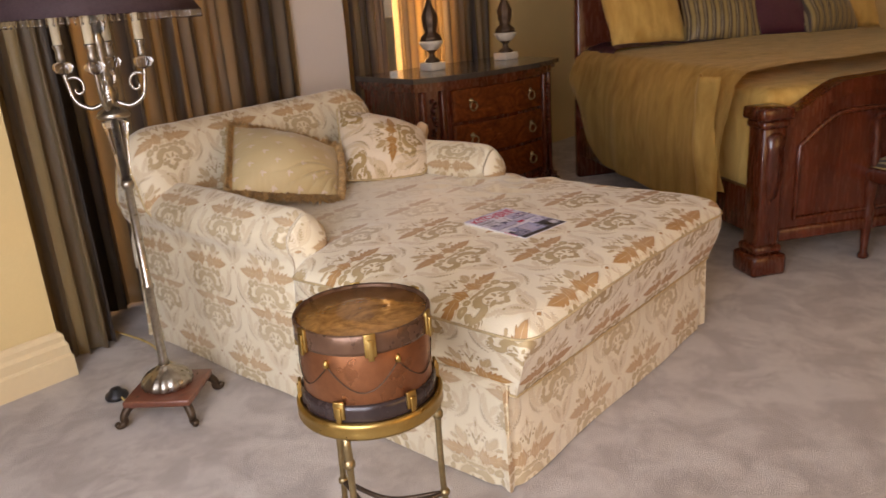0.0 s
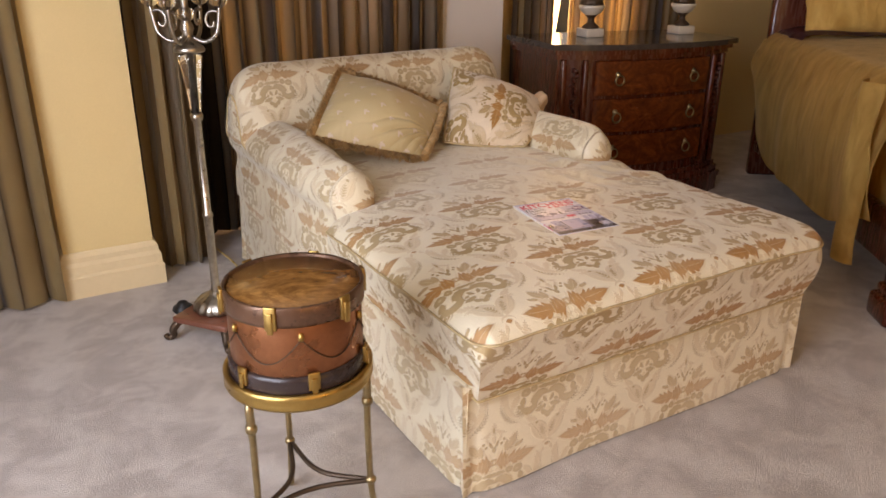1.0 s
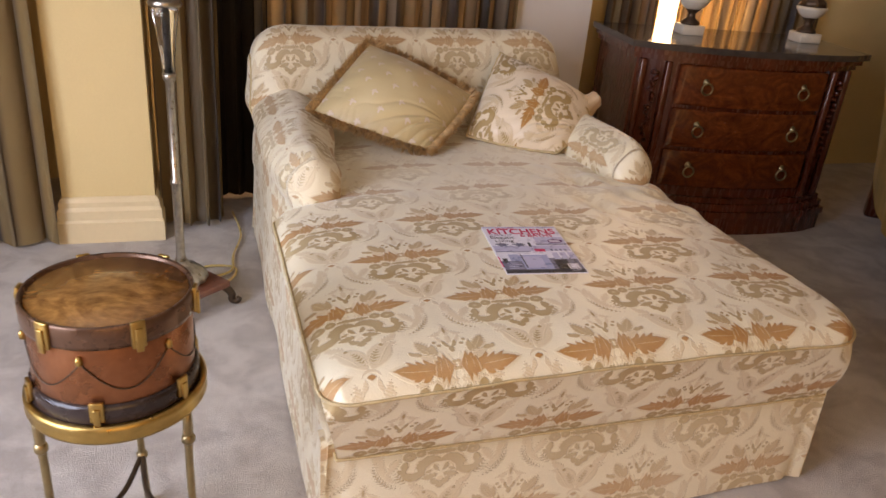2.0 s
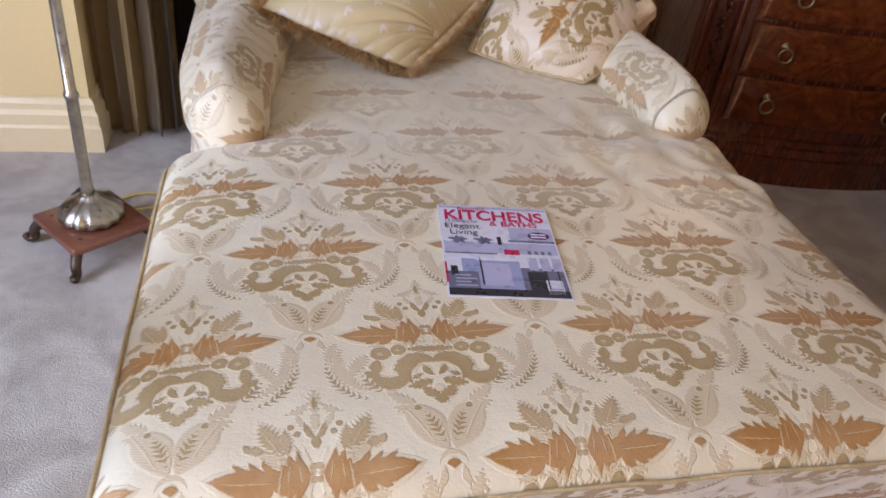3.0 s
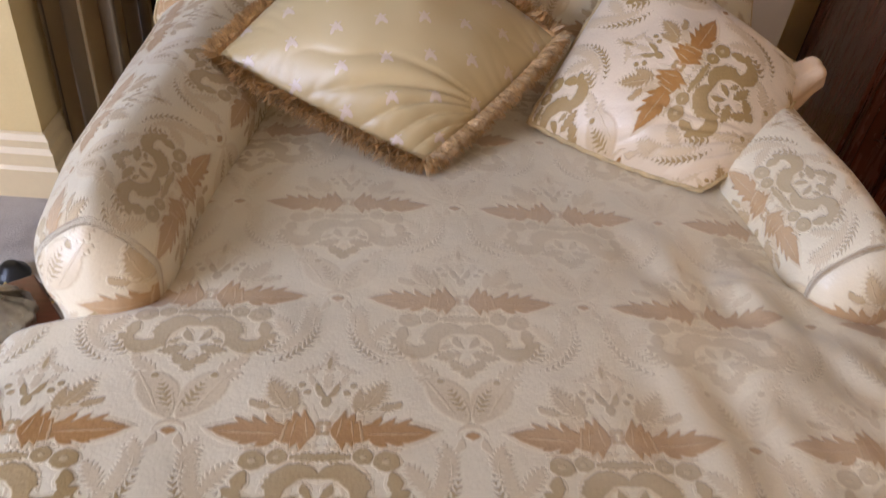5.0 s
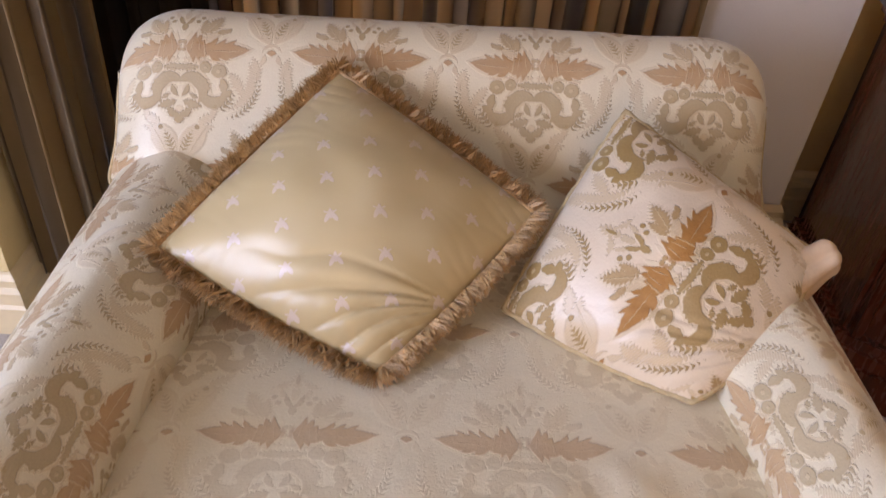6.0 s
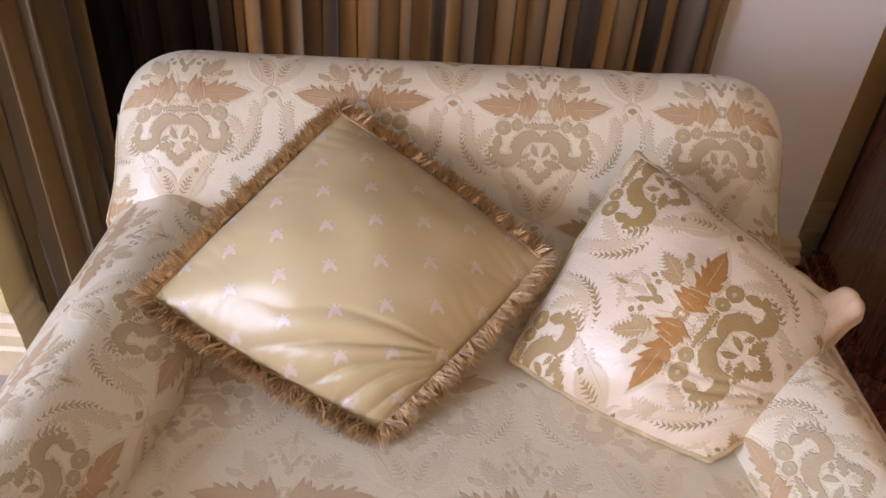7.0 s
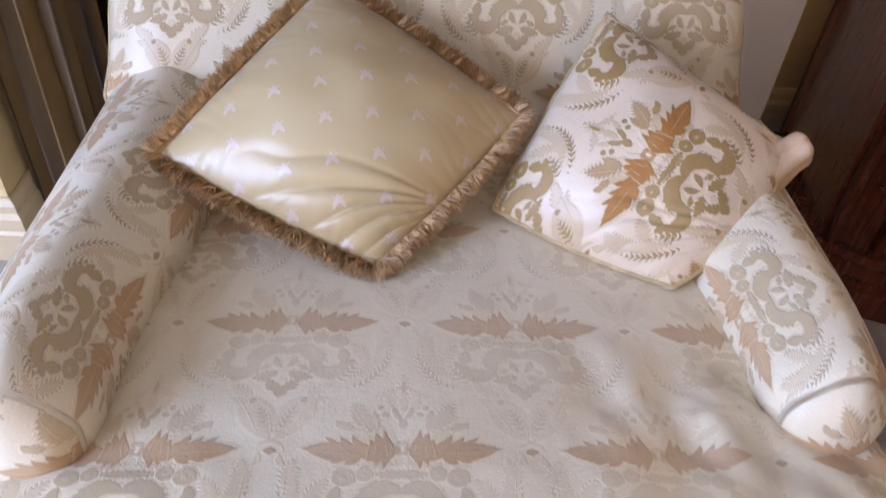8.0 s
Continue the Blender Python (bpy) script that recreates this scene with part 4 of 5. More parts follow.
def pinched_corner():
    """The loose corner of the damask cushion: a soft flattened fold that narrows to a rounded end."""
    line = spline([(0.600, 0.800, 0.615), (0.665, 0.818, 0.640), (0.730, 0.842, 0.668), (0.765, 0.856, 0.688), (0.788, 0.864, 0.698)], 26)
    along = (line[-1] - line[0]).normalized()
    up = Vector((-0.35, 0.25, 0.9))
    up = (up - along * up.dot(along)).normalized()
    front = along.cross(up)

    def at(a, k):
        t = k / 25
        end = math.sqrt(max(0.0004, 1 - max(0.0, (t - 0.78) / 0.22) ** 2))
        tall = (0.074 - 0.040 * smooth01(t / 0.75)) * end
        deep = (0.052 - 0.026 * smooth01(t / 0.7)) * end
        groove = 1 - 0.22 * math.exp(-((a - 0.7) / 0.35) ** 2) - 0.16 * math.exp(-((a - 5.7) / 0.30) ** 2)
        return tuple(line[k] + (up * math.sin(a) * tall + front * math.cos(a) * deep) * groove)

    bm = surf(at, span(0, 2 * math.pi, 41)[:-1], list(range(26)), closed=True)
    bmesh.ops.recalc_face_normals(bm, faces=bm.faces[:])
    return part("tail", bm, TAIL, damask_pillow, "pinched tan corner")


pinched_corner()


# ---- magazine ----
def letters(name, text, size, mat, parent, at, sx=1.0, align="LEFT", weight=0.0):
    cu = bpy.data.curves.new(name, "FONT")
    cu.body, cu.size, cu.align_x, cu.extrude, cu.offset = text, size, align, 0.0001, size * weight
    tmp = bpy.data.objects.new(name, cu)
    scene.collection.objects.link(tmp)
    me = bpy.data.meshes.new_from_object(tmp.evaluated_get(bpy.context.evaluated_depsgraph_get()))
    bpy.data.objects.remove(tmp)
    me.materials.clear()
    me.materials.append(mat)
    ob = new(name, me)
    ob.parent = parent
    ob.matrix_local = Matrix.Translation(at) @ Matrix.Diagonal((sx, 1, 1, 1))
    return ob


def flat(name, colour, rough=0.3):
    return plain(name, colour, rough, vary=0.08, scale=30)


M_W, M_H = 0.207, 0.272
magazine = thing("magazine", "glossy kitchen magazine lying on the damask daybed", "magazine", pose(0.0, 0.0, 0.5445, 1.2, -0.6, -6.5))
P_WHITE, P_RED, P_BLACK = flat("paper_white", (0.74, 0.73, 0.82)), flat("ink_red", (0.62, 0.015, 0.10)), flat("ink_black", (0.03, 0.03, 0.04))
P_LILAC, P_GREY, P_PURPLE, P_BLUE, P_PAGE = flat("ink_lilac", (0.47, 0.46, 0.63)), flat("ink_grey", (0.16, 0.16, 0.24)), flat("ink_purple", (0.13, 0.03, 0.14)), flat("ink_slate_blue", (0.33, 0.36, 0.56)), flat("page_edges", (0.62, 0.58, 0.52), 0.8)
part("pages", box(0.001, M_W - 0.001, -M_H + 0.001, -0.001, 0.0, 0.0056), P_PAGE, magazine, smooth=False)
part("cover", box(0, M_W, -M_H, 0, 0.0057, 0.0064), P_WHITE, magazine, "white glossy cover with a printed kitchen", smooth=False)


def print_box(name, x0, x1, y0, y1, mat, lift=1):
    return part(name, box(x0, x1, -y1, -y0, 0.0064, 0.0064 + 0.00012 * lift), mat, magazine, smooth=False)


print_box("banner", 0.002, M_W - 0.002, 0.002, 0.010, P_LILAC)
print_box("picture_wall", 0.004, M_W - 0.003, 0.118, 0.150, P_LILAC, 1)
print_box("picture_hood", 0.125, M_W - 0.003, 0.068, 0.112, P_LILAC, 1)
print_box("picture_counter", 0.012, M_W - 0.003, 0.150, 0.168, P_WHITE, 2)
print_box("picture_island", 0.030, 0.130, 0.168, 0.262, P_BLUE, 2)
print_box("picture_island_panel", 0.062, 0.112, 0.180, 0.240, P_LILAC, 3)
print_box("picture_shadow", 0.130, M_W - 0.003, 0.190, 0.266, P_GREY, 2)
print_box("picture_floor", 0.004, 0.056, 0.205, 0.266, P_GREY, 3)
print_box("picture_dark", 0.140, 0.172, 0.200, 0.262, P_BLACK, 3)
print_box("picture_foot", 0.003, M_W - 0.003, 0.250, 0.268, P_BLACK, 4)
print_box("picture_worktop", 0.055, 0.150, 0.163, 0.172, P_WHITE, 4)
print_box("picture_hood_edge", 0.120, M_W - 0.003, 0.108, 0.114, P_GREY, 3)
print_box("picture_shelf", 0.004, 0.095, 0.150, 0.154, P_GREY, 3)
for k in range(4):
    print_box("picture_jar", 0.150 + 0.012 * k, 0.156 + 0.012 * k, 0.140, 0.150, P_GREY, 4)
for k in range(2):
    bm = prism([(0.030 + 0.045 * k + 0.014 * math.cos(a) * (1 + 0.4 * math.sin(5 * a)), -0.112 + 0.010 * math.sin(a) * (1 + 0.3 * math.cos(7 * a))) for a in span(0, 2 * math.pi, 31)[:-1]], 0.0064, 0.0068)
    part("picture_plant", bm, P_GREY, magazine, smooth=False)
print_box("picture_chair", 0.010, 0.022, 0.190, 0.216, P_BLACK, 4)
print_box("picture_spine", 0.0008, 0.004, 0.180, 0.235, P_RED, 5)
for k in range(3):
    print_box("picture_stool_leg", 0.150 + 0.021 * k, 0.153 + 0.021 * k, 0.196, 0.248, P_BLACK, 4)
for k in range(3):
    print_box("picture_stool", 0.146 + 0.021 * k, 0.162 + 0.021 * k, 0.160, 0.196, P_LILAC, 4)
print_box("picture_flowers", 0.108, 0.135, 0.138, 0.153, P_RED, 4)
print_box("picture_vase", 0.100, 0.107, 0.100, 0.124, P_BLACK, 4)
print_box("picture_edge_line", 0.061, 0.064, 0.165, 0.240, P_BLACK, 4)
bar = part("badge", prism([(0.178 + 0.020 * math.cos(a), -0.092 + 0.012 * math.sin(a)) for a in span(0, 2 * math.pi, 25)[:-1]], 0.0064, 0.0069), P_PURPLE, magazine, smooth=False)
for k in range(2):
    print_box("badge_bar", 0.164, 0.192, 0.086 + 0.008 * k, 0.090 + 0.008 * k, P_WHITE, 6)
print_box("barcode_label", 0.168, 0.196, 0.222, 0.260, P_WHITE, 4)
for k in range(3):
    print_box("barcode_bar", 0.171, 0.193, 0.244 + 0.005 * k, 0.246 + 0.005 * k, P_GREY, 5)
for k in range(4):
    print_box("caption_bar", 0.016, 0.042 + 0.010 * (k % 2), 0.214 + 0.009 * k, 0.2165 + 0.009 * k, P_LILAC, 5)
letters("masthead", "KITCHENS", 0.0445, P_RED, magazine, (0.009, -0.0475, 0.0070), 0.90, weight=0.022)
letters("masthead", "BATHS", 0.0225, P_RED, magazine, (0.113, -0.0655, 0.0070), 1.0, weight=0.022)
letters("masthead", "&", 0.023, P_RED, magazine, (0.092, -0.0655, 0.0070))
letters("masthead", "Beautiful", 0.015, P_RED, magazine, (0.036, -0.0165, 0.0070))
letters("headline", "Elegant", 0.0225, P_BLACK, magazine, (0.008, -0.0760, 0.0070), 1.0)
letters("headline", "Living", 0.0225, P_BLACK, magazine, (0.016, -0.0960, 0.0070), 1.0)
letters("headline", "14 Designs for", 0.0115, P_GREY, magazine, (0.010, -0.0570, 0.0070), 0.9)


# ---- drum table ----
def drum_table(at):
    ob = thing("drum_table", "burl-topped copper drum on a brass tripod stand", "side table", pose(*at))
    body = part("drum", lathe([(0.138, 0.47), (0.140, 0.475), (0.140, 0.625), (0.138, 0.63)], 64), COPPER_SKIN, ob, "reddish copper drum barrel")
    part("drum_top", lathe([(0.134, 0.630), (0.137, 0.650), (0.1365, 0.6525), (0.05, 0.6535), (0.001, 0.6535)], 64), DRUMTOP, ob, "polished figured burl top")
    part("hoop", lathe([(0.1375, 0.615), (0.1455, 0.616), (0.1465, 0.624), (0.1455, 0.636), (0.1465, 0.655), (0.1435, 0.660), (0.1385, 0.657), (0.1375, 0.640)], 64), HOOP, ob)
    part("hoop", lathe([(0.1375, 0.462), (0.1465, 0.463), (0.1475, 0.472), (0.1460, 0.482), (0.1475, 0.494), (0.1455, 0.502), (0.1405, 0.505)], 64), DARKBAND, ob)
    part("stand_ring", lathe([(0.128, 0.434), (0.157, 0.434), (0.160, 0.440), (0.157, 0.447), (0.160, 0.458), (0.160, 0.466), (0.156, 0.470), (0.1485, 0.470), (0.1485, 0.4615), (0.128, 0.4615)], 64), BRASS, ob, "brass gallery ring")
    for k in range(6):
        a = radians(60 * k + 232)
        m = Matrix.Rotation(a, 4, "Z")
        for nm, z0, z1, da in (("clasp", 0.612, 0.662, 0), ("clasp", 0.476, 0.515, radians(30))):
            bm = box(0.1445, 0.1515, -0.012, 0.012, z0, z1, 0.002)
            box(0.150, 0.1555, -0.006, 0.006, z0 - 0.006, z1 - 0.012, 0.0015, bm=bm)
            bm.transform(Matrix.Rotation(da, 4, "Z") @ m)
            part(nm, bm, BRASS, ob)
        bm = lathe([(0.002, 0), (0.006, 0.003), (0.006, 0.012), (0.003, 0.018)], 10, at=(0.1435, 0, 0.585))
        bm.transform(Matrix.Rotation(radians(22), 4, "Z") @ m)
        part("lug", bm, BRASS, ob)
        arc_pts = [(0.1415 * math.cos(a + radians(22) + radians(s)), 0.1415 * math.sin(a + radians(22) + radians(s)), 0.587 - 0.055 * math.sin(math.pi * s / 60)) for s in span(0, 60, 17)]
        part("drum_cord", tube(arc_pts, 0.0012, 6), IRON, ob)
    for k in range(3):
        a = radians(120 * k + 205)
        c, s = math.cos(a), math.sin(a)
        pts = [(0.148 * c, 0.148 * s, 0.436), (0.146 * c, 0.146 * s, 0.30), (0.150 * c, 0.150 * s, 0.14), (0.166 * c, 0.166 * s, 0.035), (0.180 * c, 0.180 * s, 0.008)]
        leg = part("leg", tube(spline(pts, 24), [0.0075 + 0.002 * math.sin(k2 * 0.9) * (k2 < 4) for k2 in range(24)], 10), OLD_BRASS, ob)
        part("collar", lathe([(0.008, 0), (0.0125, 0.006), (0.0125, 0.016), (0.008, 0.024)], 14, at=(0.147 * c, 0.147 * s, 0.36)), OLD_BRASS, leg)
        part("collar", lathe([(0.007, 0), (0.012, 0.006), (0.012, 0.014), (0.007, 0.02)], 14, at=(0.150 * c, 0.150 * s, 0.15)), OLD_BRASS, leg)
        b = radians(120 * (k + 1) + 205)
        c2, s2 = math.cos(b), math.sin(b)
        str_pts = spline([(0.150 * c, 0.150 * s, 0.158), (0.07 * (c + c2) * 0.55, 0.07 * (s + s2) * 0.55, 0.150), (0.150 * c2, 0.150 * s2, 0.158)], 20)
        part("stretcher", tube(str_pts, 0.006, 8), IRON, ob)
    return ob


drum_table((-0.878, -0.435, 0.0))


# ---- candelabra lamp ----
def candelabra(at):
    ob = thing("floor_lamp", "silver and crystal candelabra floor lamp with mauve shade", "floor lamp", pose(*at))
    turn = radians(38)
    bm = box(-0.112, 0.112, -0.112, 0.112, 0.068, 0.092, 0.006)
    bm.transform(Matrix.Rotation(turn, 4, "Z"))
    part("plinth", bm, REDWOOD, ob, "square red-brown wooden plinth")
    for k in range(4):
        a = turn + radians(45 + 90 * k)
        c, s = math.cos(a), math.sin(a)
        pts = spline([(0.10 * c, 0.10 * s, 0.078), (0.135 * c, 0.135 * s, 0.07), (0.160 * c, 0.160 * s, 0.042), (0.160 * c, 0.160 * s, 0.02), (0.178 * c, 0.178 * s, 0.014), (0.186 * c, 0.186 * s, 0.026)], 22)
        part("scroll_foot", tube(pts, [0.016 - 0.0003 * i for i in range(22)], 10), IRON, ob)
    part("crystal_base", lathe([(0.075, 0.097), (0.082, 0.105), (0.080, 0.122), (0.062, 0.142), (0.036, 0.156), (0.024, 0.165), (0.020, 0.172)], 48, flute=0.05, flutes=14), SILVER, ob, "fluted mercury glass base")
    part("pole", lathe([(0.018, 0.165), (0.016, 0.19), (0.0145, 0.20), (0.0145, 0.44), (0.018, 0.445), (0.018, 0.455), (0.0135, 0.46), (0.0125, 0.77), (0.017, 0.775), (0.021, 0.79), (0.017, 0.80)], 24), SILVER, ob)
    part("glass_column", lathe([(0.016, 0.80), (0.018, 0.815), (0.020, 0.85), (0.026, 0.90), (0.034, 0.955), (0.039, 0.98), (0.034, 0.985)], 24, flute=0.04, flutes=8), GLASS, ob, "tapered cut crystal column")
    part("stem", lathe([(0.008, 0.80), (0.008, 0.99), (0.045, 0.992), (0.050, 1.0), (0.042, 1.012), (0.020, 1.025), (0.016, 1.05), (0.022, 1.065), (0.012, 1.09), (0.010, 1.20), (0.016, 1.215), (0.010, 1.24), (0.008, 1.52)], 24), SILVER, ob)
    part("crystal_knop", lathe([(0.011, 1.085), (0.024, 1.095), (0.030, 1.107), (0.024, 1.120), (0.011, 1.128)], 12), GLASS, ob)
    part("crystal_knop", lathe([(0.011, 1.235), (0.022, 1.245), (0.027, 1.257), (0.022, 1.269), (0.009, 1.277)], 12), GLASS, ob)
    for k in range(4):
        a = radians(90 * k - 38)
        c, s = math.cos(a), math.sin(a)
        pts = spline([(0.015 * c, 0.015 * s, 1.04), (0.055 * c, 0.055 * s, 1.025), (0.095 * c, 0.095 * s, 1.05), (0.108 * c, 0.108 * s, 1.10), (0.112 * c, 0.112 * s, 1.13)], 22)
        b = part("branch", tube(pts, 0.0065, 8), SILVER, ob)
        part("scroll", tube([((0.085 + 0.032 * (1 - t) * math.cos(6 * t + 0.8)) * c, (0.085 + 0.032 * (1 - t) * math.cos(6 * t + 0.8)) * s, 1.085 + 0.038 * (1 - t) * math.sin(6 * t + 0.8)) for t in span(0, 0.9, 24)], 0.0045, 8), SILVER, b)
        part("bobeche", lathe([(0.010, 1.128), (0.024, 1.138), (0.030, 1.150), (0.022, 1.160), (0.011, 1.165)], 10, at=(0.112 * c, 0.112 * s, 0)), GLASS, b, "faceted crystal drip cup")
        part("socket", lathe([(0.009, 1.160), (0.013, 1.175), (0.011, 1.195), (0.016, 1.205), (0.016, 1.212)], 14, at=(0.112 * c, 0.112 * s, 0)), SILVER, b)
        part("candle", lathe([(0.0125, 1.210), (0.0125, 1.385), (0.004, 1.392)], 16, at=(0.112 * c, 0.112 * s, 0)), WAX, b, "cream candle tube")
    n = 64
    bm = surf(lambda a, v: ((0.300 - 0.13 * v ** 0.8) * math.cos(a), (0.300 - 0.13 * v ** 0.8) * math.sin(a), 1.285 + 0.27 * v), span(0, 2 * math.pi, n + 1)[:-1], span(0, 1, 8), closed=True)
    bmesh.ops.solidify(bm, geom=bm.faces[:], thickness=0.004)
    part("shade", bm, SHADE, ob, "dark mauve pleated shade")
    part("shade_spider", tube([(-0.172, 0, 1.55), (0.172, 0, 1.55)], 0.004, 6), IRON, ob)
    bm = bmesh.new()
    for k in range(110):
        a = 2 * math.pi * k / 110
        lathe([(0.001, -0.024), (0.004, -0.018), (0.001, -0.012), (0.0022, -0.008), (0.0022, 0.0)], 5, bm=bm, at=(0.298 * math.cos(a), 0.298 * math.sin(a), 1.287))
    tagged(part("bead_fringe", bm, GLASS, ob, "dangling glass beads"), kind="stuff")
    return ob


candelabra((-0.785, 0.685, 0.0))
cord_pts = spline([(-0.70, 0.78, 0.012), (-0.62, 0.84, 0.010), (-0.60, 0.93, 0.010), (-0.68, 0.96, 0.010), (-0.76, 0.92, 0.010), (-0.72, 0.86, 0.012), (-0.62, 0.90, 0.012), (-0.60, 1.05, 0.010), (-0.56, 1.25, 0.010), (-0.58, 1.5, 0.010)], 90)
tagged(part("cable", tube(cord_pts, 0.0048, 6), CORD), "clear gold lamp cable coiled on carpet", "cable")
cord_pts = spline([(-0.86, 0.905, 0.02), (-0.86, 0.86, 0.010), (-0.82, 0.82, 0.010), (-0.74, 0.84, 0.010)], 30)
plug = thing("foot_switch", "black dome foot switch on its cable", "foot switch", pose(-0.862, 0.925, 0))
part("switch_body", lathe([(0.036, 0.004), (0.040, 0.010), (0.036, 0.022), (0.022, 0.032), (0.018, 0.040), (0.010, 0.043)], 24), BLACK, plug)
lead = part("lead", tube([p - Vector((-0.862, 0.925, 0)) for p in cord_pts], 0.0032, 6), CORD, plug)


# ---- chest of drawers ----
def chest(m):
    ob = thing("chest_of_drawers", "bow-front mahogany chest of drawers with burl drawers", "chest of drawers", m)
    W, D = 0.54, 0.26

    def front(x, bow=0.10):
        return -D - bow * (1 - (x / W) ** 2) + 0.02 * smooth01((abs(x) - 0.40) / 0.14)

    def outline(grow, bow=0.10, n=40):
        w = W + grow
        return [(x, front(x * W / w, bow) - grow) for x in span(-w, w, n)] + [(w, D), (-w, D)]

    part("carcass", prism(outline(-0.012), 0.10, 0.80), MAHOGANY, ob, smooth=False)
    for nm, z0, z1, g in (("plinth", 0.0, 0.085, 0.030), ("plinth", 0.085, 0.115, 0.038), ("plinth", 0.115, 0.150, 0.024), ("plinth", 0.150, 0.175, 0.010), ("cornice", 0.79, 0.815, 0.006), ("cornice", 0.815, 0.84, 0.022)):
        part(nm, prism(outline(g), z0, z1), MAHOGANY, ob, smooth=False)
    part("marble_top", prism(outline(0.040), 0.8402, 0.868), MARBLE, ob, "dark polished marble top", smooth=False)
    for z0, z1 in ((0.225, 0.395), (0.412, 0.588), (0.605, 0.782)):
        xs = span(-0.36, 0.36, 25)
        bm = surf(lambda x, v: (x, front(x) + 0.002 - 0.016 * math.sin(math.pi * min(1, max(0, v))) ** 0.15, z0 + (z1 - z0) * v), xs, [0.0, 0.004, 0.02, 0.06, 0.5, 0.94, 0.98, 0.996, 1.0])
        bmesh.ops.solidify(bm, geom=bm.faces[:], thickness=-0.01)
        bmesh.ops.recalc_face_normals(bm, faces=bm.faces[:])
        dr = part("drawer", bm, BURL, ob, "burl veneered drawer front")
        for hx in (-0.235, 0.235):
            y = front(hx) - 0.016
            zc = (z0 + z1) / 2 + 0.02
            pull = part("ring_pull", tube([(hx + 0.025 * math.sin(a), y - 0.012, zc - 0.027 - 0.025 * math.cos(a)) for a in span(0, 2 * math.pi, 25)[:-1]], 0.0042, 8, closed=True), OLD_BRASS, dr)
            bm = lathe([(0.002, -0.012), (0.018, -0.009), (0.018, -0.004), (0.007, 0.0), (0.005, 0.012), (0.001, 0.014)], 16)
            bm.transform(Matrix.Translation((hx, y, zc)) @ Matrix.Rotation(radians(90), 4, "X"))
            part("rosette", bm, OLD_BRASS, pull)
    for s in (-1, 1):
        for x in (s * 0.405, s * 0.505):
            part("stile", box(x - 0.014, x + 0.014, front(x) - 0.014, front(x) + 0.03, 0.176, 0.788, 0.006), MAHOGANY, ob)
        x = s * 0.455
        for k in range(15):
            r = 0.026 - 0.0010 * k
            p = (x + 0.010 * math.sin(k * 1.7), front(x) - 0.004, 0.735 - k * 0.026)
            sub = lathe([(0.001, -0.012), (r * 0.5, -0.008), (r * 0.55, 0.002), (r * 0.25, 0.010), (0.001, 0.012)], 8, flute=0.25, flutes=3)
            sub.transform(Matrix.Translation(p) @ Matrix.Rotation(radians(90), 4, "X") @ Matrix.Rotation(k * 1.1, 4, "Z") @ Matrix.Diagonal((1.3, 0.9, 1.6, 1)))
            part("carved_leaf", sub, MAHOGANY, ob)
    return ob


CHEST = pose(1.735, 1.41, 0, 0, 0, -9)
chest(CHEST)


def urn(m, group):
    ob = thing("urn", "dark and gilt urn on a white stone base", "urn", m, group)
    part("base", box(-0.055, 0.055, -0.055, 0.055, 0.0, 0.045, 0.004), STONE, ob, "square white stone base")
    part("foot", lathe([(0.045, 0.045), (0.045, 0.055), (0.020, 0.075), (0.016, 0.095), (0.030, 0.110), (0.036, 0.115)], 24), IRON, ob)
    part("bowl", lathe([(0.030, 0.112), (0.050, 0.125), (0.068, 0.150), (0.072, 0.162), (0.066, 0.166)], 28), STONE, ob, "pale stone bowl")
    part("finial", lathe([(0.060, 0.166), (0.055, 0.190), (0.030, 0.215), (0.040, 0.250), (0.045, 0.30), (0.020, 0.36), (0.010, 0.40)], 24, flute=0.10, flutes=7), IRON, ob)
    return ob


urn(CHEST @ pose(-0.19, 0.02, 0.868), "urns on the chest")
urn(CHEST @ pose(0.42, 0.02, 0.868), "urns on the chest")


# ---- bed ----
BED = Matrix.Translation((1.455, -0.50, 0)) @ Matrix.Rotation(math.atan2(-0.6, 0.8), 4, "Z")
# in the bed's own axes x runs along the footboard and y towards the pillows
BW, BL = 1.95, 2.05


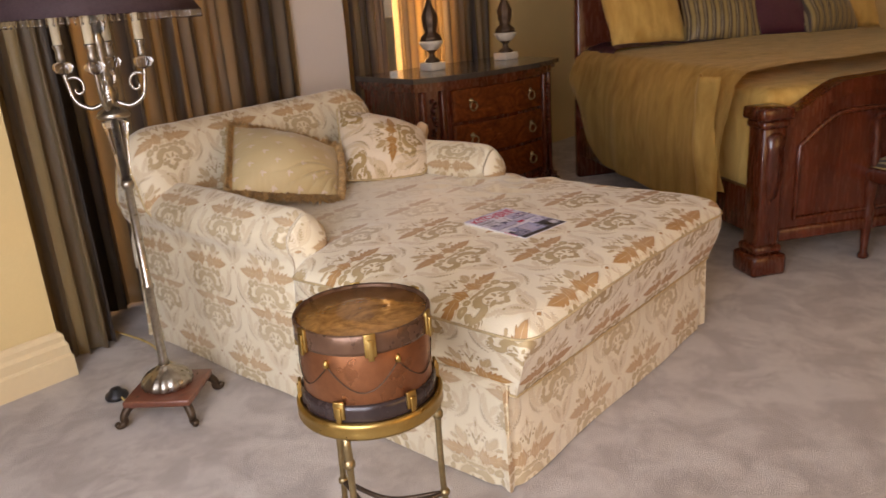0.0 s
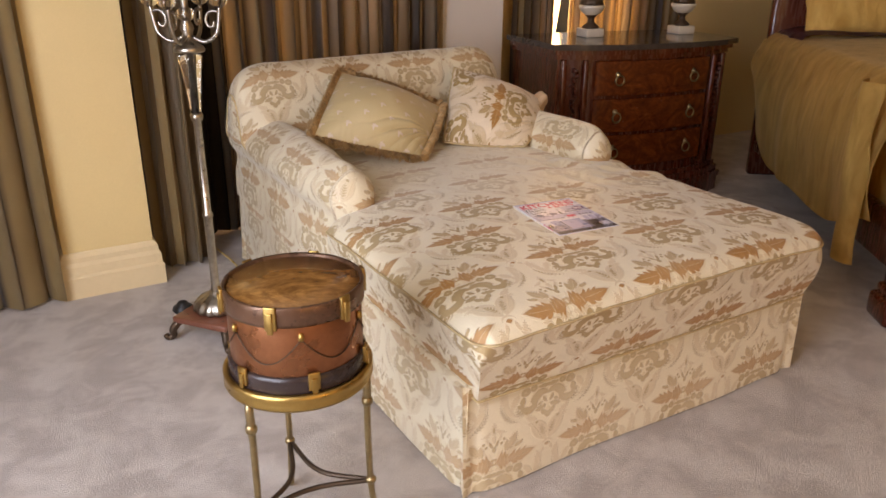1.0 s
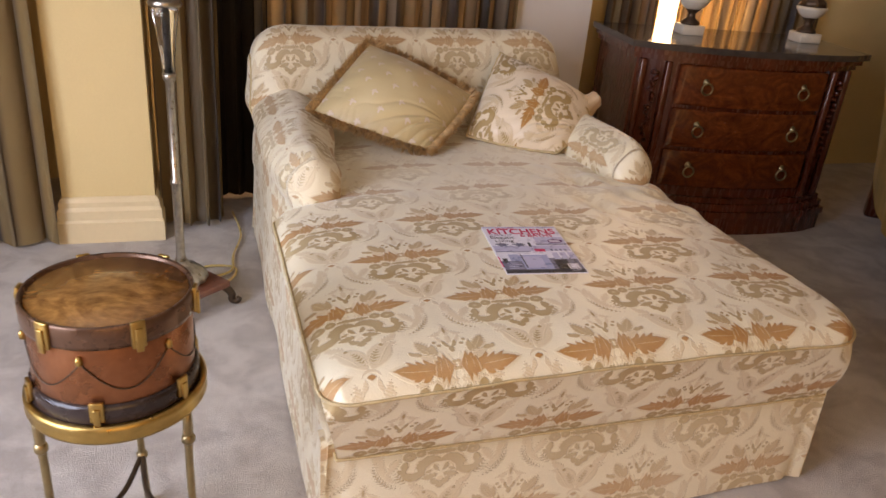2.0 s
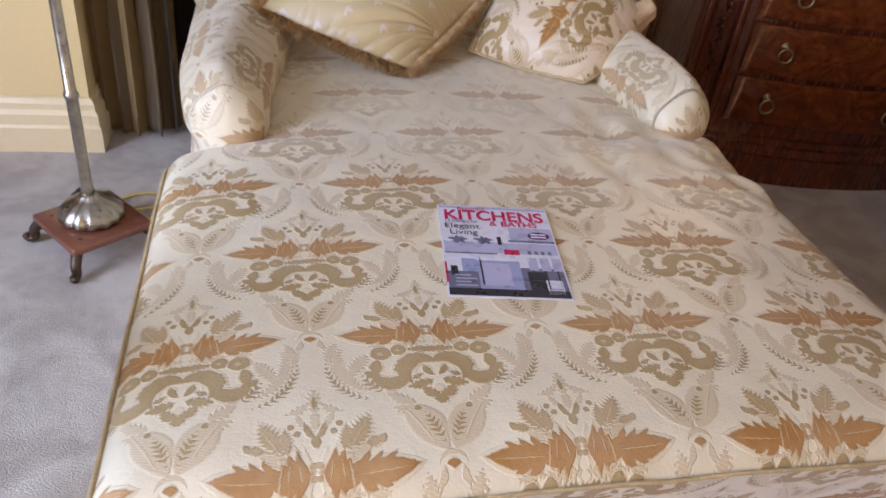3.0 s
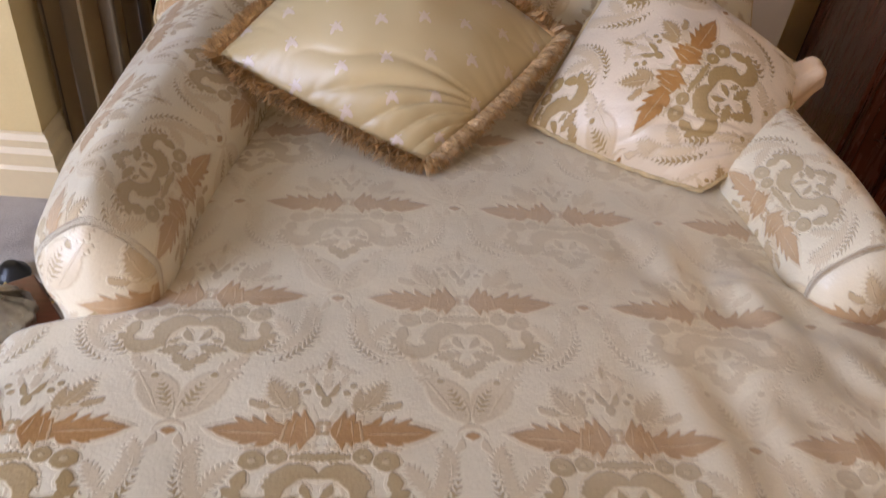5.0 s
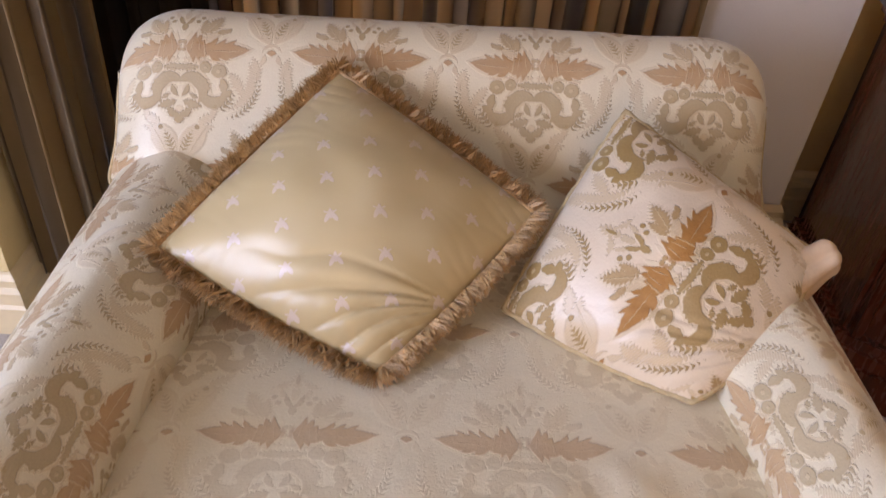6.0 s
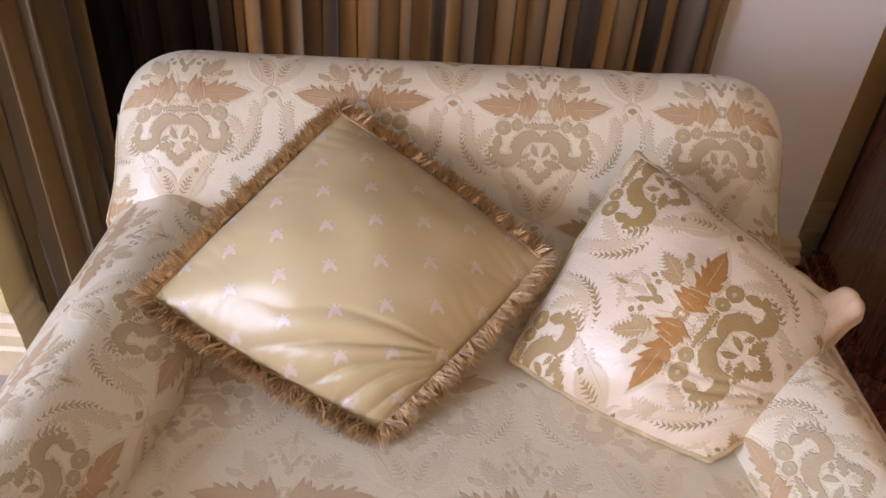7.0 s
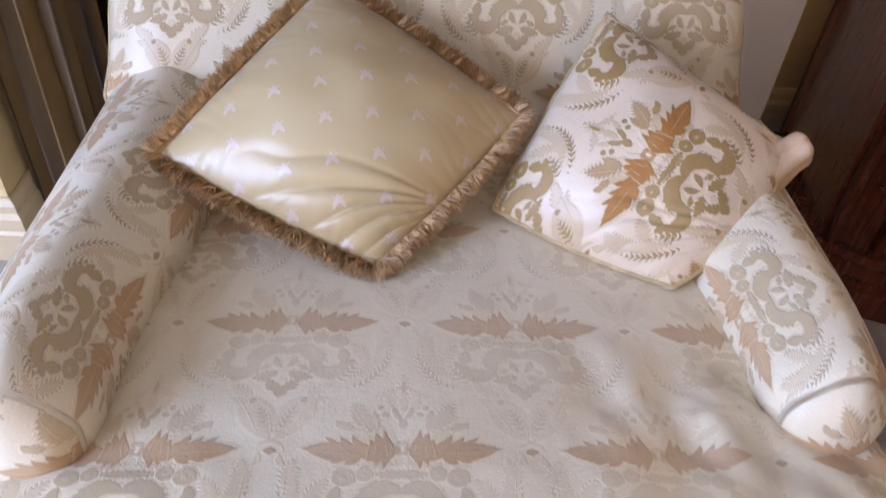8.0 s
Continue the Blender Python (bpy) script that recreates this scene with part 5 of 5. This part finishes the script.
def bed():
    ob = thing("bed", "carved dark mahogany bed with panelled footboard", "bed", BED)
    for x in (0.0, BW):
        p = part("post", box(x - 0.055, x + 0.055, -0.055, 0.055, 0.13, 0.66, 0.012), MAHOGANY, ob)
        part("post_base", box(x - 0.085, x + 0.085, -0.085, 0.085, 0.0, 0.10, 0.02), MAHOGANY, p)
        part("post_base", box(x - 0.068, x + 0.068, -0.068, 0.068, 0.10, 0.14, 0.014), MAHOGANY, p)
        part("capital", box(x - 0.078, x + 0.078, -0.078, 0.078, 0.69, 0.745, 0.014), MAHOGANY, p)
        part("capital", box(x - 0.064, x + 0.064, -0.064, 0.064, 0.655, 0.69, 0.012), MAHOGANY, p)
        bm = lathe([(0.001, 0.30), (0.03, 0.36), (0.045, 0.46), (0.042, 0.56), (0.050, 0.62), (0.02, 0.64)], 16, at=(x, -0.035, 0), flute=0.12, flutes=8)
        part("carving", bm, MAHOGANY, p, "carved leaf bracket")

    def crest(x):
        t = x / BW
        return 0.70 + 0.10 * smooth01((t - 0.04) / 0.14) * smooth01((0.96 - t) / 0.14) + 0.04 * math.sin(math.pi * t)

    xs = span(0.06, BW - 0.06, 61)
    foot = bmesh.new()
    for y0, y1, lo, drop in ((-0.025, 0.025, 0.14, 0.0), (-0.045, 0.045, None, 0.0)):
        rows = []
        for x in xs:
            z1 = crest(x)
            z0 = lo if lo is not None else z1 - 0.055
            rows.append([foot.verts.new(p) for p in ((x, y0, z0), (x, y0, z1 + (0.008 if lo is None else 0)), (x, y1, z1 + (0.008 if lo is None else 0)), (x, y1, z0))])
        for a, b in zip(rows, rows[1:]):
            for k in range(4):
                foot.faces.new((a[k], b[k], b[(k + 1) % 4], a[(k + 1) % 4]))
        foot.faces.new(rows[0])
        foot.faces.new(list(reversed(rows[-1])))
    bmesh.ops.recalc_face_normals(foot, faces=foot.faces[:])
    fb = part("footboard", foot, MAHOGANY, ob, smooth=False)
    for k in range(3):
        x0, x1 = 0.14 + k * 0.58, 0.14 + k * 0.58 + 0.50
        arch = [(x, crest(x) - 0.13 - 0.03 * abs(2 * (x - x0) / (x1 - x0) - 1) ** 3) for x in span(x0, x1, 15)]
        loop = [(x0, 0.24)] + arch + [(x1, 0.24)]
        part("panel_moulding", tube([(x, -0.030, z) for x, z in loop] , 0.012, 8, closed=True), MAHOGANY, fb)
    part("foot_rail", box(0.06, BW - 0.06, -0.04, 0.04, 0.14, 0.20, 0.012), MAHOGANY, fb)
    part("side_rail", box(-0.01, 0.035, 0.055, BL, 0.16, 0.36, 0.01), MAHOGANY, ob)
    part("side_rail", box(BW - 0.035, BW + 0.01, 0.055, BL, 0.16, 0.36, 0.01), MAHOGANY, ob)
    part("headboard", box(-0.02, BW + 0.02, BL, BL + 0.07, 0.0, 1.55, 0.02), MAHOGANY, ob)
    part("mattress", box(0.04, BW - 0.04, 0.06, BL, 0.30, 0.80, 0.06, seg=3), VELVET, ob)
    return ob


bed()


def bedspread():
    """A heavy spread over the mattress: it hangs in soft waves beside the bed with a rounded corner near the pillows."""
    def at(u, v):
        # u from the foot to the head, v across: the hanging side first
        y = 0.10 + (BL - 0.27) * u
        hang = 0.62 * (0.78 + 0.22 * smooth01(u / 0.25)) * math.sqrt(max(0.02, 1 - smooth01((u - 0.62) / 0.38) ** 2 * 0.85))
        if v < 0.5:
            w = 1 - v / 0.5
            wave = 0.009 * math.sin(u * 24 + 3 * n3(u * 5, w, 1)) * w + 0.035 * n3(u * 3, w * 2, 2) * w + 0.05 * math.sin(math.pi * min(1.0, w))
            s = min(1.0, w * 5)
            x = -0.075 - wave - 0.05 * w
            z = 0.86 - 0.03 * (s ** 2) - hang * max(0.0, w - 0.08) * 1.06
            if w < 0.1:
                x = -0.02 - 0.055 * (w / 0.1)
                z = 0.885 - 0.03 * (w / 0.1) ** 2
        else:
            w = (v - 0.5) / 0.5
            x = BW * w
            z = 0.885 + 0.030 * math.sin(math.pi * w) + 0.015 * n3(u * 4, w * 5, 3)
        return (x, y, z)

    bm = surf(at, span(0, 1, 90), span(0, 0.44, 26) + [0.45, 0.46, 0.47, 0.48, 0.49, 0.5] + span(0.52, 1, 24))
    bmesh.ops.solidify(bm, geom=bm.faces[:], thickness=0.018)
    bmesh.ops.recalc_face_normals(bm, faces=bm.faces[:])
    ob = thing("bedspread", "golden velvet bedspread hanging over the side of the bed", "bedspread", BED)
    part("spread", bm, VELVET, ob)
    # the end that is folded back beside the post
    bm = surf(lambda u, v: (-0.17 - 0.05 * math.sin(math.pi * v) - 0.02 * n3(u * 3, v * 3, 6), 0.10 + 0.15 * v + 0.03 * math.sin(u * 5), 0.87 - 0.68 * u), span(0, 1, 24), span(0, 1, 12))
    bmesh.ops.solidify(bm, geom=bm.faces[:], thickness=0.03)
    part("folded_edge", bm, VELVET, ob)
    return ob


bedspread()


def bed_pillow(label, at, wide, high, fat, mat, tilt, turn, group):
    ob = thing("bed_pillow", label, "pillow", BED @ pose(*at, tilt, 0, turn), group)
    g = span(-1, 1, 25)
    bm = bmesh.new()
    for s in (1, -1):
        surf(lambda a, b: (a * wide / 2 * (1 - 0.06 * (1 - b * b)), s * fat * (max(0, (1 - a * a) * (1 - b * b))) ** 0.45 + 0.008 * n3(a * 3, b * 3, wide), b * high / 2 * (1 - 0.06 * (1 - a * a)) + high / 2), g, g, bm=bm, uvf=lambda a, b: (a * wide / 2, b * high / 2))
    bmesh.ops.remove_doubles(bm, verts=bm.verts[:], dist=0.001)
    bmesh.ops.recalc_face_normals(bm, faces=bm.faces[:])
    part("pillow_cover", bm, mat, ob)
    return ob


for label, at, w, h, f, mat, ti, tu in (
    ("gold satin pillow on the bed", (0.30, 1.62, 0.89), 0.55, 0.42, 0.10, VELVET, -28, 6), ("striped black and gold pillow on the bed", (0.72, 1.50, 0.89), 0.48, 0.36, 0.09, STRIPED_SEAT, -30, -14),
    ("plum satin pillow on the bed", (1.12, 1.52, 0.89), 0.55, 0.40, 0.10, PLUM, -28, 4), ("striped black and gold pillow on the bed", (1.50, 1.50, 0.89), 0.45, 0.34, 0.09, STRIPED_SEAT, -30, 12),
    ("gold satin pillow on the bed", (1.72, 1.66, 0.89), 0.50, 0.42, 0.10, VELVET, -26, -4)):
    bed_pillow(label, at, w, h, f, mat, ti, tu, "pillows on the bed")
bm = surf(lambda u, v: (-0.06 + 0.75 * u, 1.45 + 0.42 * v + 0.03 * math.sin(u * 6), 0.915 + 0.022 * n3(u * 6, v * 6, 1) - 0.10 * smooth01((0.08 - u) / 0.12)), span(0, 1, 30), span(0, 1, 20))
bmesh.ops.solidify(bm, geom=bm.faces[:], thickness=0.02)
sheet = part("throw", bm, PLUM)
sheet.matrix_world = BED
tagged(sheet, "plum satin throw turned back by the pillows", "throw")


# ---- chair at the foot of the bed ----
def chair(m):
    ob = thing("chair", "carved mahogany chair with striped gold upholstery", "chair", m)
    for x, y in ((-0.23, -0.22), (0.23, -0.22)):
        part("front_leg", lathe([(0.022, 0.0), (0.026, 0.012), (0.016, 0.035), (0.024, 0.16), (0.030, 0.24), (0.022, 0.27), (0.032, 0.30), (0.034, 0.40), (0.030, 0.42)], 16, at=(x, y, 0)), MAHOGANY, ob)
    for x in (-0.22, 0.22):
        part("back_leg", tube(spline([(x, 0.26, 0.0), (x, 0.23, 0.25), (x, 0.22, 0.45), (x, 0.27, 0.75), (x, 0.32, 1.0)], 20), [0.02] * 20, 10), MAHOGANY, ob)
        part("armrest", tube(spline([(x * 1.05, 0.24, 0.68), (x * 1.14, 0.0, 0.69), (x * 1.10, -0.20, 0.66), (x * 1.05, -0.215, 0.55), (x * 1.05, -0.21, 0.42)], 24), 0.018, 10), MAHOGANY, ob)
    part("seat_rail", box(-0.26, 0.26, -0.25, 0.25, 0.36, 0.43, 0.012), MAHOGANY, ob)
    g = span(-1, 1, 15)
    bm = surf(lambda a, b: (0.25 * a, 0.24 * b, 0.43 + 0.055 * ((1 - a ** 6) * (1 - b ** 6)) ** 0.5), g, g, uvf=lambda a, b: (a * 0.25, b * 0.24))
    part("seat", bm, STRIPED_SEAT, ob, "gold striped seat")
    part("back_panel", box(-0.20, 0.20, 0.25, 0.30, 0.52, 0.98, 0.015), STRIPED_SEAT, ob)
    return ob


chair(pose(1.95, -1.14, 0, 0, 0, 150))
